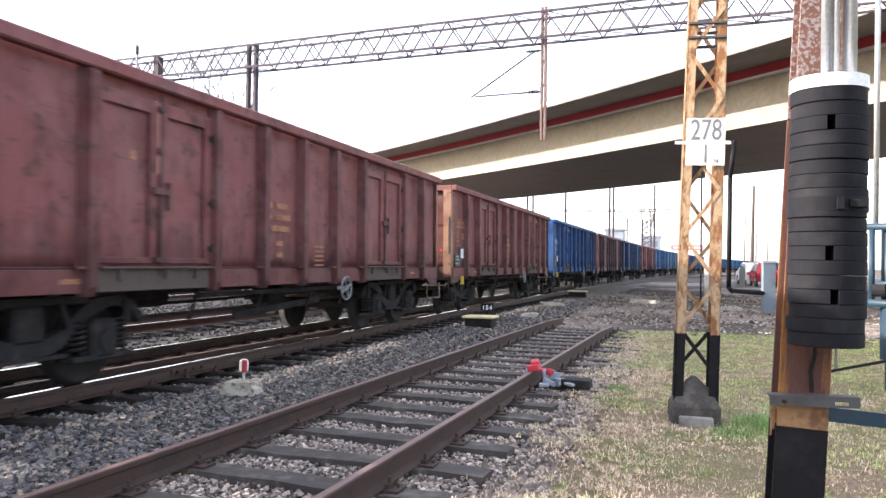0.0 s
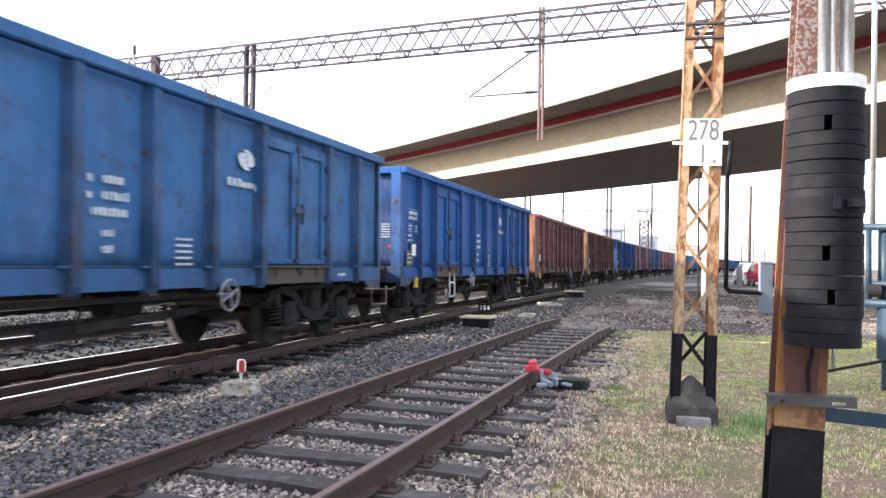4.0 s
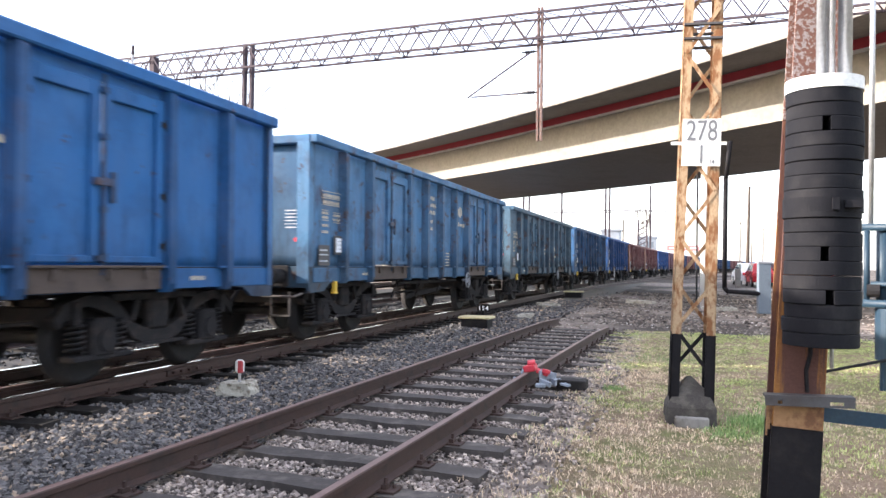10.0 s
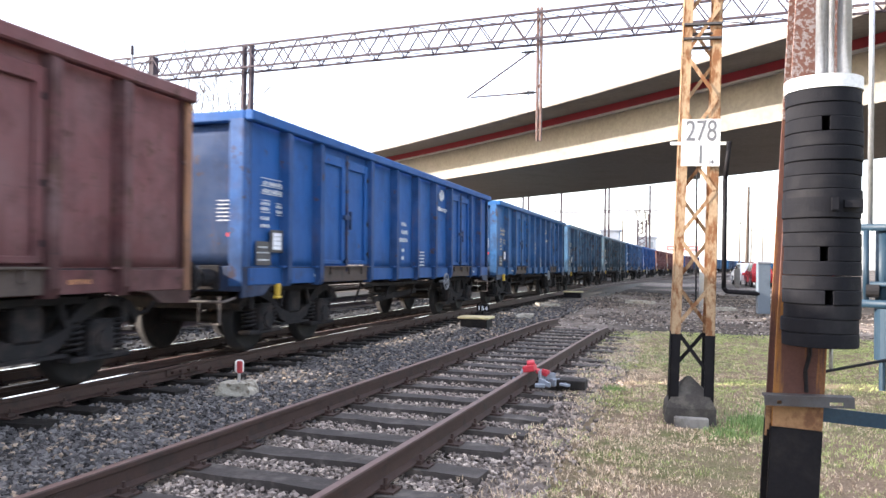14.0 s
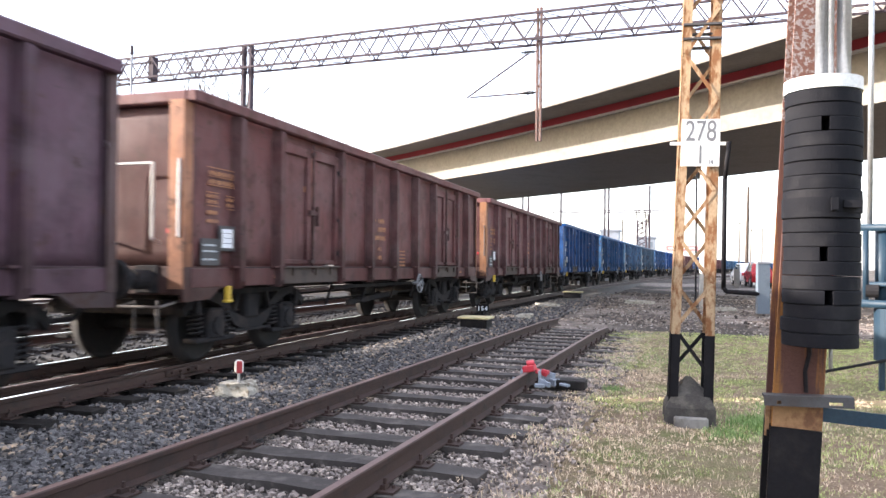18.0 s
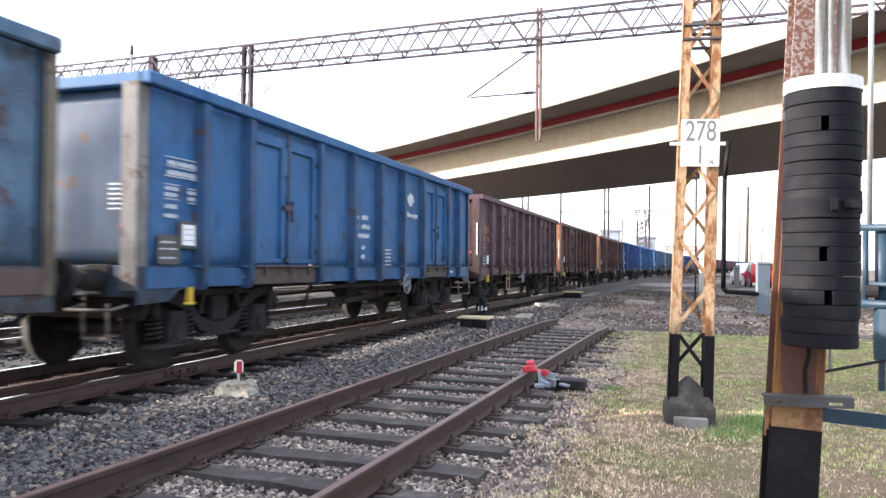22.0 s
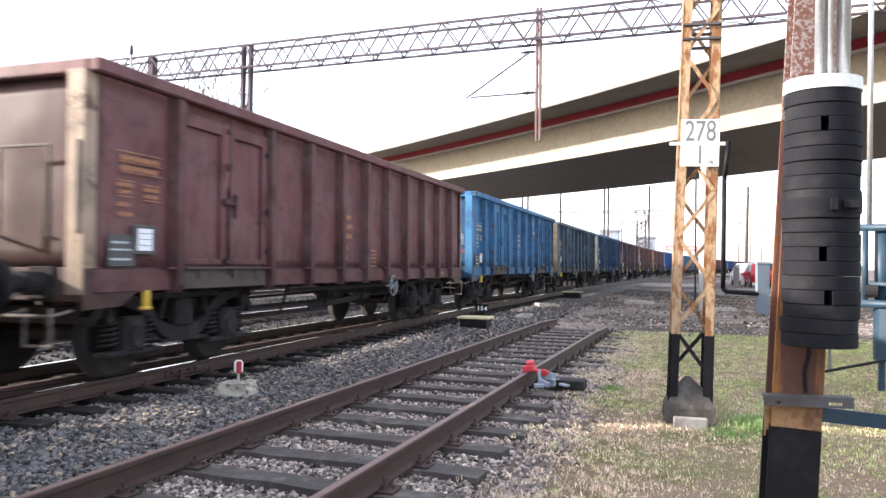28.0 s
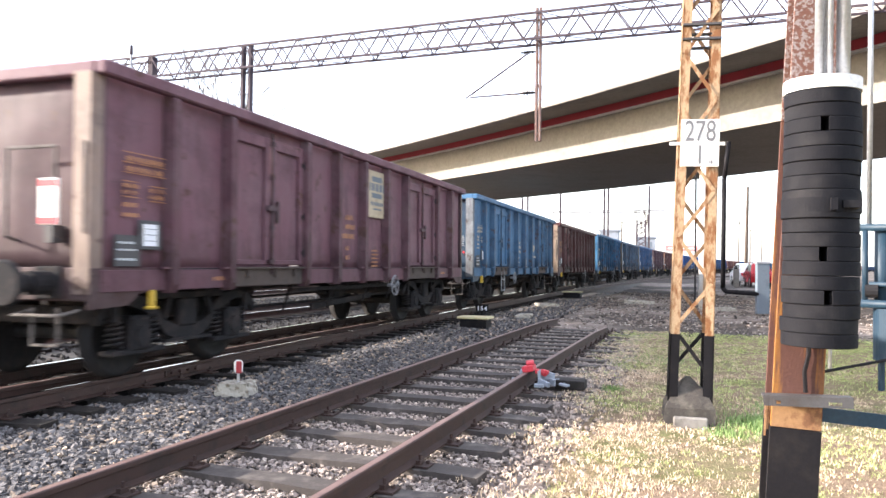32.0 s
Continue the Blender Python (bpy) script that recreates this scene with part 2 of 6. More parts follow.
PAINT = wagon_paint()
M = {
    "ground": ground_mat(), "turf": turf_mat(), "blade": blade_mat(),
    "ballast": stone_mix("ballast_stone", (0.030, 0.028, 0.030), (0.205, 0.192, 0.190), (0.40, 0.31, 0.23)),
    "ballast_warm": stone_mix("ballast_brown", (0.088, 0.073, 0.066), (0.45, 0.375, 0.330), (0.66, 0.55, 0.46)),
    "ballast_bed": worn("ballast_bed", (0.125, 0.112, 0.103), (0.215, 0.190, 0.170), 0.95, scale=9.0, grain=45.0, relief=0.8),
    "sleeper": worn("sleeper_wood", (0.066, 0.056, 0.052), (0.160, 0.138, 0.122), 0.85, scale=5.0, grain=50.0, relief=0.6),
    "rail": worn("rail_rust", (0.054, 0.031, 0.026), (0.030, 0.022, 0.020), 0.7, 0.0, scale=6.0, grain=90.0),
    "rail_top": worn("rail_bright", (0.80, 0.79, 0.78), (0.66, 0.63, 0.60), 0.13, 1.0, scale=4.0, grain=120.0, relief=0.0),
    "rail_top_old": worn("rail_brown_top", (0.185, 0.115, 0.100), (0.12, 0.074, 0.066), 0.5, 0.1, scale=5.0, grain=90.0),
    "dark_steel": worn("grimy_steel", (0.025, 0.024, 0.026), (0.055, 0.045, 0.042), 0.9, 0.0, scale=5.0, grain=50.0, relief=0.4, spec=0.12),
    "brown_steel": worn("rusty_underframe", (0.040, 0.027, 0.022), (0.022, 0.018, 0.017), 0.85, 0.0, scale=5.0, grain=50.0),
    "wheel": worn("wheel_steel", (0.016, 0.015, 0.016), (0.032, 0.025, 0.022), 0.8, 0.0, scale=5.0),
    "rust_mast": worn("rusted_paint", (0.42, 0.290, 0.175), (0.215, 0.094, 0.038), 0.8, scale=15.0, tall=0.45, cover=(0.45, 0.58), grain=60.0, relief=0.4),
    "rust_deep": worn("deep_rust", (0.100, 0.045, 0.035), (0.27, 0.118, 0.030), 0.8, scale=9.0, tall=0.10, cover=(0.50, 0.57), grain=70.0, relief=0.6),
    "rust_orange": worn("peeling_orange", (0.31, 0.175, 0.085), (0.17, 0.08, 0.04), 0.8, scale=14.0, cover=(0.45, 0.6), grain=70.0),
    "rubble": worn("broken_concrete", (0.44, 0.41, 0.35), (0.20, 0.17, 0.13), 0.92, scale=14.0, cover=(0.5, 0.62), grain=40.0, relief=0.9),
    "sleeper_dark": worn("dark_sleeper", (0.022, 0.019, 0.018), (0.050, 0.042, 0.038), 0.8, scale=5.0, grain=50.0, relief=0.6, spec=0.2),
    "hoarding": flat("faded_red_board", (0.52, 0.20, 0.20), 0.6),
    "rust_grey": worn("flaking_rust", (0.135, 0.062, 0.045), (0.25, 0.215, 0.21), 0.8, scale=60.0, cover=(0.50, 0.55), grain=80.0, relief=0.6),
    "black": worn("bitumen_black", (0.013, 0.012, 0.014), (0.024, 0.021, 0.021), 0.6, scale=5.0, spec=0.10),
    "weight": worn("cast_weight", (0.011, 0.011, 0.014), (0.025, 0.024, 0.026), 0.75, scale=6.0, grain=120.0, relief=0.3, spec=0.12),
    # near-black: oil stain together with the train's deep shade, painted in
    "oil_shade_bed": worn("oil_and_shade_bed", (0.010, 0.009, 0.009), (0.030, 0.026, 0.023), 0.95, scale=5.0, grain=40.0, relief=0.9, spec=0.1),
    "white": worn("white_paint", (0.80, 0.79, 0.76), (0.55, 0.52, 0.47), 0.6, scale=4.0, cover=(0.6, 0.85)),
    "worn_step": worn("worn_step", (0.12, 0.105, 0.10), (0.06, 0.045, 0.04), 0.7, scale=8.0),
    "yard_bed": worn("dark_yard_bed", (0.026, 0.024, 0.024), (0.055, 0.050, 0.046), 0.95, scale=4.0, grain=40.0, relief=0.8),
    "step_tan": worn("step_tan_paint", (0.36, 0.27, 0.20), (0.20, 0.14, 0.11), 0.7, scale=8.0),
    "wheel_grey": worn("worn_grey_paint", (0.24, 0.25, 0.27), (0.12, 0.12, 0.13), 0.6, 0.0, scale=6.0),
    "ballast_dark": stone_mix("ballast_dark_stone", (0.014, 0.014, 0.015), (0.052, 0.050, 0.050), (0.095, 0.078, 0.066)),
    "grit": stone_mix("path_grit", (0.060, 0.050, 0.044), (0.40, 0.335, 0.290), (0.70, 0.64, 0.58)),
    "clod": stone_mix("earth_clod", (0.050, 0.041, 0.036), (0.290, 0.235, 0.200), (0.44, 0.37, 0.31), 0.95),
    "galv": worn("galvanised", (0.52, 0.53, 0.55), (0.36, 0.36, 0.38), 0.45, 0.7, scale=5.0),
    "grey_steel": worn("grey_steel", (0.080, 0.077, 0.080), (0.055, 0.044, 0.04), 0.7, 0.0, scale=6.0),
    "gantry": worn("gantry_steel", (0.075, 0.056, 0.068), (0.045, 0.034, 0.041), 0.8, 0.0, scale=2.0),
    "concrete": worn("old_concrete", (0.27, 0.25, 0.23), (0.13, 0.115, 0.10), 0.92, scale=4.0, grain=30.0, relief=0.6),
    "concrete_dark": worn("stained_concrete", (0.060, 0.053, 0.048), (0.115, 0.103, 0.088), 0.92, scale=8.0, cover=(0.46, 0.66), grain=55.0, relief=1.0),
    "deck": worn("deck_concrete", (0.25, 0.235, 0.22), (0.19, 0.175, 0.16), 0.9, scale=0.5, cover=(0.45, 0.8), grain=6.0, relief=0.2),
    "web": worn("web_concrete", (0.28, 0.262, 0.230), (0.215, 0.198, 0.170), 0.9, scale=0.5, cover=(0.5, 0.8), grain=6.0, relief=0.2),
    "red": worn("red_band", (0.40, 0.045, 0.055), (0.30, 0.045, 0.05), 0.6, scale=1.0),
    "pale": worn("pale_coping", (0.66, 0.63, 0.60), (0.5, 0.47, 0.44), 0.85, scale=1.0),
    "blue_frame": worn("blue_frame_paint", (0.018, 0.042, 0.068), (0.032, 0.054, 0.076), 0.5, scale=4.0),
    "cabinet": worn("cabinet_grey", (0.15, 0.18, 0.215), (0.11, 0.13, 0.155), 0.6, scale=3.0),
    "red_paint": worn("red_paint", (0.58, 0.045, 0.065), (0.42, 0.04, 0.05), 0.5, scale=14.0),
    "yellow": flat("yellow_paint", (0.62, 0.42, 0.05), 0.5),
    "cream": worn("cream_lid", (0.62, 0.55, 0.34), (0.40, 0.34, 0.22), 0.8, scale=6.0),
    "label": flat("label_paper", (0.82, 0.84, 0.90), 0.5),
    "ink": flat("ink", (0.06, 0.06, 0.065), 0.6),
    "num_grey": flat("numeral_grey", (0.145, 0.145, 0.155), 0.6),
    "mark_white": worn("marking_white", (0.62, 0.65, 0.68), (0.30, 0.36, 0.45), 0.6, scale=9.0, cover=(0.5, 0.62)),
    "mark_orange": worn("marking_orange", (0.42, 0.20, 0.10), (0.22, 0.10, 0.075), 0.6, scale=9.0, cover=(0.5, 0.62)),
    "mark_cream": worn("marking_cream", (0.56, 0.49, 0.38), (0.32, 0.31, 0.29), 0.6, scale=9.0, cover=(0.5, 0.62)),
    "strip_blue": flat("strip_blue", (0.02, 0.11, 0.55), 0.5),
    "plank": worn("door_sill_wood", (0.085, 0.066, 0.058), (0.050, 0.042, 0.040), 0.85, scale=4.0),
    "poster": worn("poster_tan", (0.50, 0.42, 0.30), (0.36, 0.29, 0.21), 0.7, scale=5.0),
    "clamp": worn("clamp_zinc", (0.34, 0.38, 0.44), (0.20, 0.22, 0.26), 0.5, 0.3, scale=16.0, grain=90.0),
    "rail_grey": flat("railing_grey", (0.36, 0.35, 0.36), 0.7),
    "bark": worn("bark", (0.10, 0.075, 0.06), (0.06, 0.045, 0.038), 0.9, scale=8.0),
    "far_white": flat("far_wall", (0.25, 0.28, 0.33), 0.7, grain=0.6),
    "far_grey": flat("far_grey", (0.36, 0.37, 0.40), 0.8, grain=0.8),
    "glass": flat("dark_glass", (0.03, 0.035, 0.04), 0.15),
    "tyre": flat("tyre_rubber", (0.02, 0.02, 0.02), 0.8),
    "car_red": flat("car_red", (0.50, 0.02, 0.03), 0.25),
    "car_white": flat("car_white", (0.75, 0.76, 0.78), 0.3),
}


# ---- building helpers ----
def bm_new():
    return bmesh.new()


def box(bm, x0, x1, y0, y1, z0, z1, m=None, bevel=0.0):
    cx, cy, cz = (x0 + x1) / 2, (y0 + y1) / 2, (z0 + z1) / 2
    mat = Matrix.Translation((cx, cy, cz)) @ Matrix.Diagonal((abs(x1 - x0), abs(y1 - y0), abs(z1 - z0), 1))
    r = bmesh.ops.create_cube(bm, size=1.0, matrix=mat)
    vs = r["verts"]
    if bevel:
        es = list({e for v in vs for e in v.link_edges})
        r2 = bmesh.ops.bevel(bm, geom=es, offset=bevel, segments=1, affect="EDGES")
        vs = list({v for f in r2["faces"] for v in f.verts} | {v for v in vs if v.is_valid})
    if m is not None:
        bmesh.ops.transform(bm, matrix=m, verts=vs)
    return vs


def rod(bm, a, b, r, seg=8, r2=None):
    """A round bar from a to b."""
    a, b = Vector(a), Vector(b)
    d = b - a
    m = Matrix.Translation((a + b) / 2) @ d.to_track_quat("Z", "Y").to_matrix().to_4x4()
    return bmesh.ops.create_cone(bm, cap_ends=True, segments=seg, radius1=r, radius2=r if r2 is None else r2, depth=d.length, matrix=m)["verts"]


def bar(bm, a, b, w, h):
    """A square bar from a to b, w across and h in the other way."""
    a, b = Vector(a), Vector(b)
    d = b - a
    m = Matrix.Translation((a + b) / 2) @ d.to_track_quat("Z", "Y").to_matrix().to_4x4() @ Matrix.Diagonal((w, h, d.length, 1))
    return bmesh.ops.create_cube(bm, size=1.0, matrix=m)["verts"]


def bent(bm, points, r, seg=8):
    """A round bar through points."""
    for a, b in zip(points, points[1:]):
        rod(bm, a, b, r, seg)
    for p in points[1:-1]:
        bmesh.ops.create_icosphere(bm, subdivisions=1, radius=r * 1.03, matrix=Matrix.Translation(p))


def sweep(bm, profile, stations):
    """A closed profile [(across, up)] carried through stations [(x, y, z, heading)], heading the unit vector across."""
    rings = []
    for (x, y, z, ax, ay) in stations:
        rings.append([bm.verts.new((x + o * ax, y + o * ay, z + u)) for o, u in profile])
    n = len(profile)
    for p, q in zip(rings, rings[1:]):
        for i in range(n):
            bm.faces.new((p[i], p[(i + 1) % n], q[(i + 1) % n], q[i]))
    bm.faces.new(rings[0][::-1])
    bm.faces.new(rings[-1])
    bmesh.ops.recalc_face_normals(bm, faces=bm.faces)


def mesh_of(name, bm, material, smooth=False):
    bmesh.ops.recalc_face_normals(bm, faces=bm.faces)
    me = bpy.data.meshes.new(name)
    bm.to_mesh(me)
    bm.free()
    for x in (material if isinstance(material, (list, tuple)) else [material]):
        me.materials.append(x)
    if smooth:
        me.polygons.foreach_set("use_smooth", [True] * len(me.polygons))
    return me


def put(name, me, parent=None, loc=(0, 0, 0), rot=(0, 0, 0), label=""):
    """One object on a mesh that may be shared."""
    ob = new(name, me)
    if parent is not None:
        ob.parent = parent
    ob.location = loc
    ob.rotation_euler = [radians(a) for a in rot]
    return tagged(ob, label)


def part(name, bm, material, parent, label="", smooth=False, loc=(0, 0, 0)):
    return put(name, mesh_of(name, bm, material, smooth), parent, loc, label=label)


def thing(name, m, label, category, group="", kind=""):
    ob = new(name)
    ob.empty_display_size = 0.2
    ob.matrix_basis = m
    return tagged(ob, label, category, group, kind)


def solo(name, bm, material, label, category, group="", kind="", smooth=False):
    ob = new(name, mesh_of(name, bm, material, smooth))
    return tagged(ob, label, category, group, kind)


def heap(name, verts, faces, material, label, category, parent=None):
    me = bpy.data.meshes.new(name)
    me.vertices.add(len(verts))
    me.vertices.foreach_set("co", verts.astype(np.float32).ravel())
    k = faces.shape[1]
    me.loops.add(faces.size)
    me.loops.foreach_set("vertex_index", faces.astype(np.int32).ravel())
    me.polygons.add(len(faces))
    me.polygons.foreach_set("loop_start", np.arange(0, faces.size, k, dtype=np.int32))
    me.polygons.foreach_set("use_smooth", [False] * len(faces))
    me.update(calc_edges=True)
    me.materials.append(material)
    ob = new(name, me)
    if parent is not None:
        ob.parent = parent
    return tagged(ob, label, category, kind="stuff")


# ---- the line of the main track ----
CURVE, LEAVE, TRACK_X, RAIL = 0.00087, -0.0109, -6.73, 0.18


def on_track(s, off=0.0, base=TRACK_X):
    """Plan place and heading at s metres along a track that leaves a little west and bends gently east ahead of the camera."""
    if s <= 0:
        return base + s * math.sin(LEAVE) + off * math.cos(LEAVE), s * math.cos(LEAVE) - off * math.sin(LEAVE), LEAVE
    a = LEAVE + CURVE * s
    r = 1 / CURVE
    return base + r * (math.cos(LEAVE) - math.cos(a)) + off * math.cos(a), r * (math.sin(a) - math.sin(LEAVE)) - off * math.sin(a), a


def stations(a, b, step, off=0.0, z=0.0, base=TRACK_X):
    out = []
    n = max(2, int((b - a) / step) + 1)
    for i in range(n):
        s = a + (b - a) * i / (n - 1)
        x, y, h = on_track(s, off, base)
        out.append((x, y, z, math.cos(h), -math.sin(h)))
    return out


SID_X, SID_A = -2.816, radians(1.78)


def on_siding(y, off):
    c, s = math.cos(SID_A), math.sin(SID_A)
    return SID_X + off * c + y * s, y * c - off * s


# rail section: foot, web, head; its top is a narrow strip of its own
RAIL_LOW = [(-0.0625, -0.165), (0.0625, -0.165), (0.0625, -0.153), (0.012, -0.135), (0.009, -0.05), (0.034, -0.038),
            (0.035, -0.010), (0.030, -0.003), (-0.030, -0.003), (-0.035, -0.010), (-0.034, -0.038), (-0.009, -0.05), (-0.012, -0.135), (-0.0625, -0.153)]
RAIL_TOP = [(-0.028, -0.004), (0.028, -0.004), (0.022, 0.0), (-0.022, 0.0)]


# ---- ground ----
def build_ground():
    bm = bm_new()
    xs = [-2500, -700, -200, -60, -25, -12, -4, 0, 6, 12, 25, 60, 200, 700, 2500]
    ys = [-2500, -700, -200, -60, -20, -6, 0, 6, 12, 20, 32, 60, 120, 300, 900, 2500]
    grid = [[bm.verts.new((x, y, -0.10)) for x in xs] for y in ys]
    for r, q in zip(grid, grid[1:]):
        for i in range(len(xs) - 1):
            bm.faces.new((r[i], r[i + 1], q[i + 1], q[i]))
    solo("ground", bm, M["ground"], "dark trodden earth with scattered gravel", "ground", kind="structure")
    # turf beside the siding
    bm = bm_new()
    nx, ny = 40, 40
    g = []
    for j in range(ny + 1):
        y = -4 + 22.3 * j / ny
        row = []
        for i in range(nx + 1):
            edge = -0.82 + 0.35 * noise.noise((0.3, y * 0.6, 1.0)) - 0.028 * max(0.0, y - 8)
            x = edge + (14.0 - edge) * (i / nx) ** 1.4
            fade = min(1.0, i / 4.0, (ny - j) / 3.0)
            row.append(bm.verts.new((x, y, -0.105 + 0.095 * fade + 0.02 * noise.noise((x * 1.3, y * 1.3, 3.0)) * fade)))
        g.append(row)
    for r, q in zip(g, g[1:]):
        for i in range(nx):
            bm.faces.new((r[i], r[i + 1], q[i + 1], q[i]))
    solo("turf", bm, M["turf"], "patchy winter turf, yellowed and thin", "grass", kind="structure", smooth=True)


def scatter(name, n, where, size, material, label, parent=None, seed=1):
    """n crushed stones: irregular eight-cornered lumps. where(rng, n) gives x, y, z."""
    rng = np.random.default_rng(seed)
    cube = np.array([(x, y, z) for x in (-1, 1) for y in (-1, 1) for z in (-1, 1)], float)
    quads = np.array([(0, 1, 3, 2), (4, 6, 7, 5), (0, 4, 5, 1), (2, 3, 7, 6), (0, 2, 6, 4), (1, 5, 7, 3)])
    p = where(rng, n)
    n = len(p)
    v = cube[None] * rng.uniform(0.30, 1.0, (n, 8, 3))
    s = rng.uniform(size[0], size[1], (n, 1, 1)) * np.stack([rng.uniform(0.7, 1.3, (n, 1)), rng.uniform(0.7, 1.3, (n, 1)), rng.uniform(0.5, 0.9, (n, 1))], 2)
    v = v * s
    a, b = rng.uniform(0, 6.283, n), rng.uniform(-0.6, 0.6, n)
    ca, sa, cb, sb = np.cos(a)[:, None], np.sin(a)[:, None], np.cos(b)[:, None], np.sin(b)[:, None]
    x, y, z = v[..., 0], v[..., 1] * cb - v[..., 2] * sb, v[..., 1] * sb + v[..., 2] * cb
    v = np.stack([x * ca - y * sa, x * sa + y * ca, z], 2) + p[:, None, :]
    f = quads[None] + (np.arange(n) * 8)[:, None, None]
    return heap(name, v.reshape(-1, 3), f.reshape(-1, 4), material, label, "ballast", parent)


def build_ballast():
    # a bed under the two tracks
    bm = bm_new()
    rows = []
    for j in range(90):
        y = -8 + j * 1.2
        x0 = -12.5
        x1 = on_siding(y, 1.25)[0] if y < 17 else -3.6 + (y - 17) * 0.01
        row = []
        for i in range(29):
            x = x0 + (x1 - x0) * i / 28
            fade = min(1.0, (28 - i) / 2.0)
            row.append(bm.verts.new((x, y, -0.105 + (0.025 + 0.018 * noise.noise((x * 2.0, y * 2.0, 0.0))) * fade)))
        rows.append(row)
    for r, q in zip(rows, rows[1:]):
        for i in range(28):
            bm.faces.new((r[i], r[i + 1], q[i + 1], q[i]))
    solo("ballast_bed", bm, M["ballast_bed"], "grey crushed-stone bed under the tracks", "ballast", kind="structure", smooth=True)

    # strip between the running rails, its colour holding oil and the shade under wagons
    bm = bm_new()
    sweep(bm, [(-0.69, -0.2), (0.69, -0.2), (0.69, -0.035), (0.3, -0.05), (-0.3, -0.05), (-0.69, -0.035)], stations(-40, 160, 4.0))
    solo("track_bed", bm, M["oil_shade_bed"], "bed between the running rails, black with oil and painted shade", "ballast", kind="structure")

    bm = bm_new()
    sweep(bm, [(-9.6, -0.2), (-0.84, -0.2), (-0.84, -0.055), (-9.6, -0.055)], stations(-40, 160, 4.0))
    solo("yard_bed", bm, M["yard_bed"], "dark stone bed of the yard tracks", "ballast", kind="structure")

    def near(rng, n):
        y = 3.0 + 11.0 * rng.random(n) ** 1.15
        x = -6.0 + (2.42 + 0.031 * y) * rng.random(n)
        return np.stack([x, y, -0.075 + 0.03 * rng.random(n)], 1)[x > -5.95 + 0.0003 * y * y]

    def mid(rng, n):
        y = rng.uniform(12, 34, n)
        x = rng.uniform(-6.2, -2.6, n)
        keep = ((x < -3.4) | (y < 17.5)) & (x > -5.95 + 0.0003 * y * y)
        return np.stack([x, y, -0.07 + 0.025 * rng.random(n)], 1)[keep]

    def beyond(rng, n):
        y = rng.uniform(4, 30, n)
        x = rng.uniform(-16.0, -7.6, n)
        return np.stack([x, y, -0.05 + 0.02 * rng.random(n)], 1)

    def brown(rng, n):
        y = 3.0 + 13.5 * rng.random(n) ** 1.2
        o = rng.uniform(-1.0, 2.1, n)
        x = SID_X + o + y * math.sin(SID_A)
        thin = rng.random(n) < np.where(o > 0.95, np.clip(1.0 - (o - 0.95) * 1.0, 0.06, 1), 1.0)
        return np.stack([x, y, -0.072 + 0.03 * rng.random(n)], 1)[thin]

    scatter("ballast_stones", 27000, near, (0.014, 0.033), M["ballast"], "loose grey crushed stone between the rails", seed=2)
    scatter("ballast_stones", 9500, mid, (0.03, 0.05), M["ballast"], "loose grey crushed stone along the main track", seed=3)
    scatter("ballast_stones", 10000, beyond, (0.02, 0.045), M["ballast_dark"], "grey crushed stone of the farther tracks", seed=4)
    scatter("ballast_stones", 42000, brown, (0.011, 0.025), M["ballast_warm"], "brownish crushed stone in the siding", seed=5)

    def far_end(rng, n):
        y = rng.uniform(10.0, 17.6, n)
        x = SID_X + rng.uniform(-1.2, 1.7, n) + y * math.sin(SID_A)
        return np.stack([x, y, -0.060 + 0.03 * rng.random(n)], 1)

    scatter("ballast_stones", 11000, far_end, (0.014, 0.030), M["ballast_warm"], "brownish crushed stone at the siding's end", seed=8)

    def behind(rng, n):
        y = rng.uniform(-8, 3.3, n)
        x = rng.uniform(-6.0, -1.7, n)
        return np.stack([x, y, -0.075 + 0.03 * rng.random(n)], 1)

    scatter("ballast_stones", 4000, behind, (0.018, 0.036), M["ballast"], "loose grey crushed stone beside the siding", seed=7)

    def strewn(rng, n):
        y = 13 + 28 * rng.random(n)
        x = rng.uniform(-4.5, 6.0, n)
        keep = rng.random(n) < 0.5 + 0.5 * np.sin(y * 1.9 + x)
        return np.stack([x, y, np.full(n, -0.095)], 1)[keep]

    def clods(rng, n):
        y = 13.5 + 34 * rng.random(n) ** 1.2
        x = rng.uniform(-4.3, 8.0, n)
        heapy = np.sin(y * 0.9 + 0.7 * np.sin(x * 1.1)) + np.sin(x * 1.7 + y * 0.4)
        keep = (rng.random(n) < np.clip(0.35 + 0.5 * heapy, 0.05, 1)) & ((y > 17.8) | (x < -2.2))
        return np.stack([x, y, np.full(n, -0.09)], 1)[keep]

    scatter("earth_clods", 9000, clods, (0.020, 0.070), M["clod"], "clods of churned brown earth on the path", seed=9)
    scatter("gravel", 22000, strewn, (0.008, 0.032), M["grit"], "scattered gravel on the trodden path", seed=6)


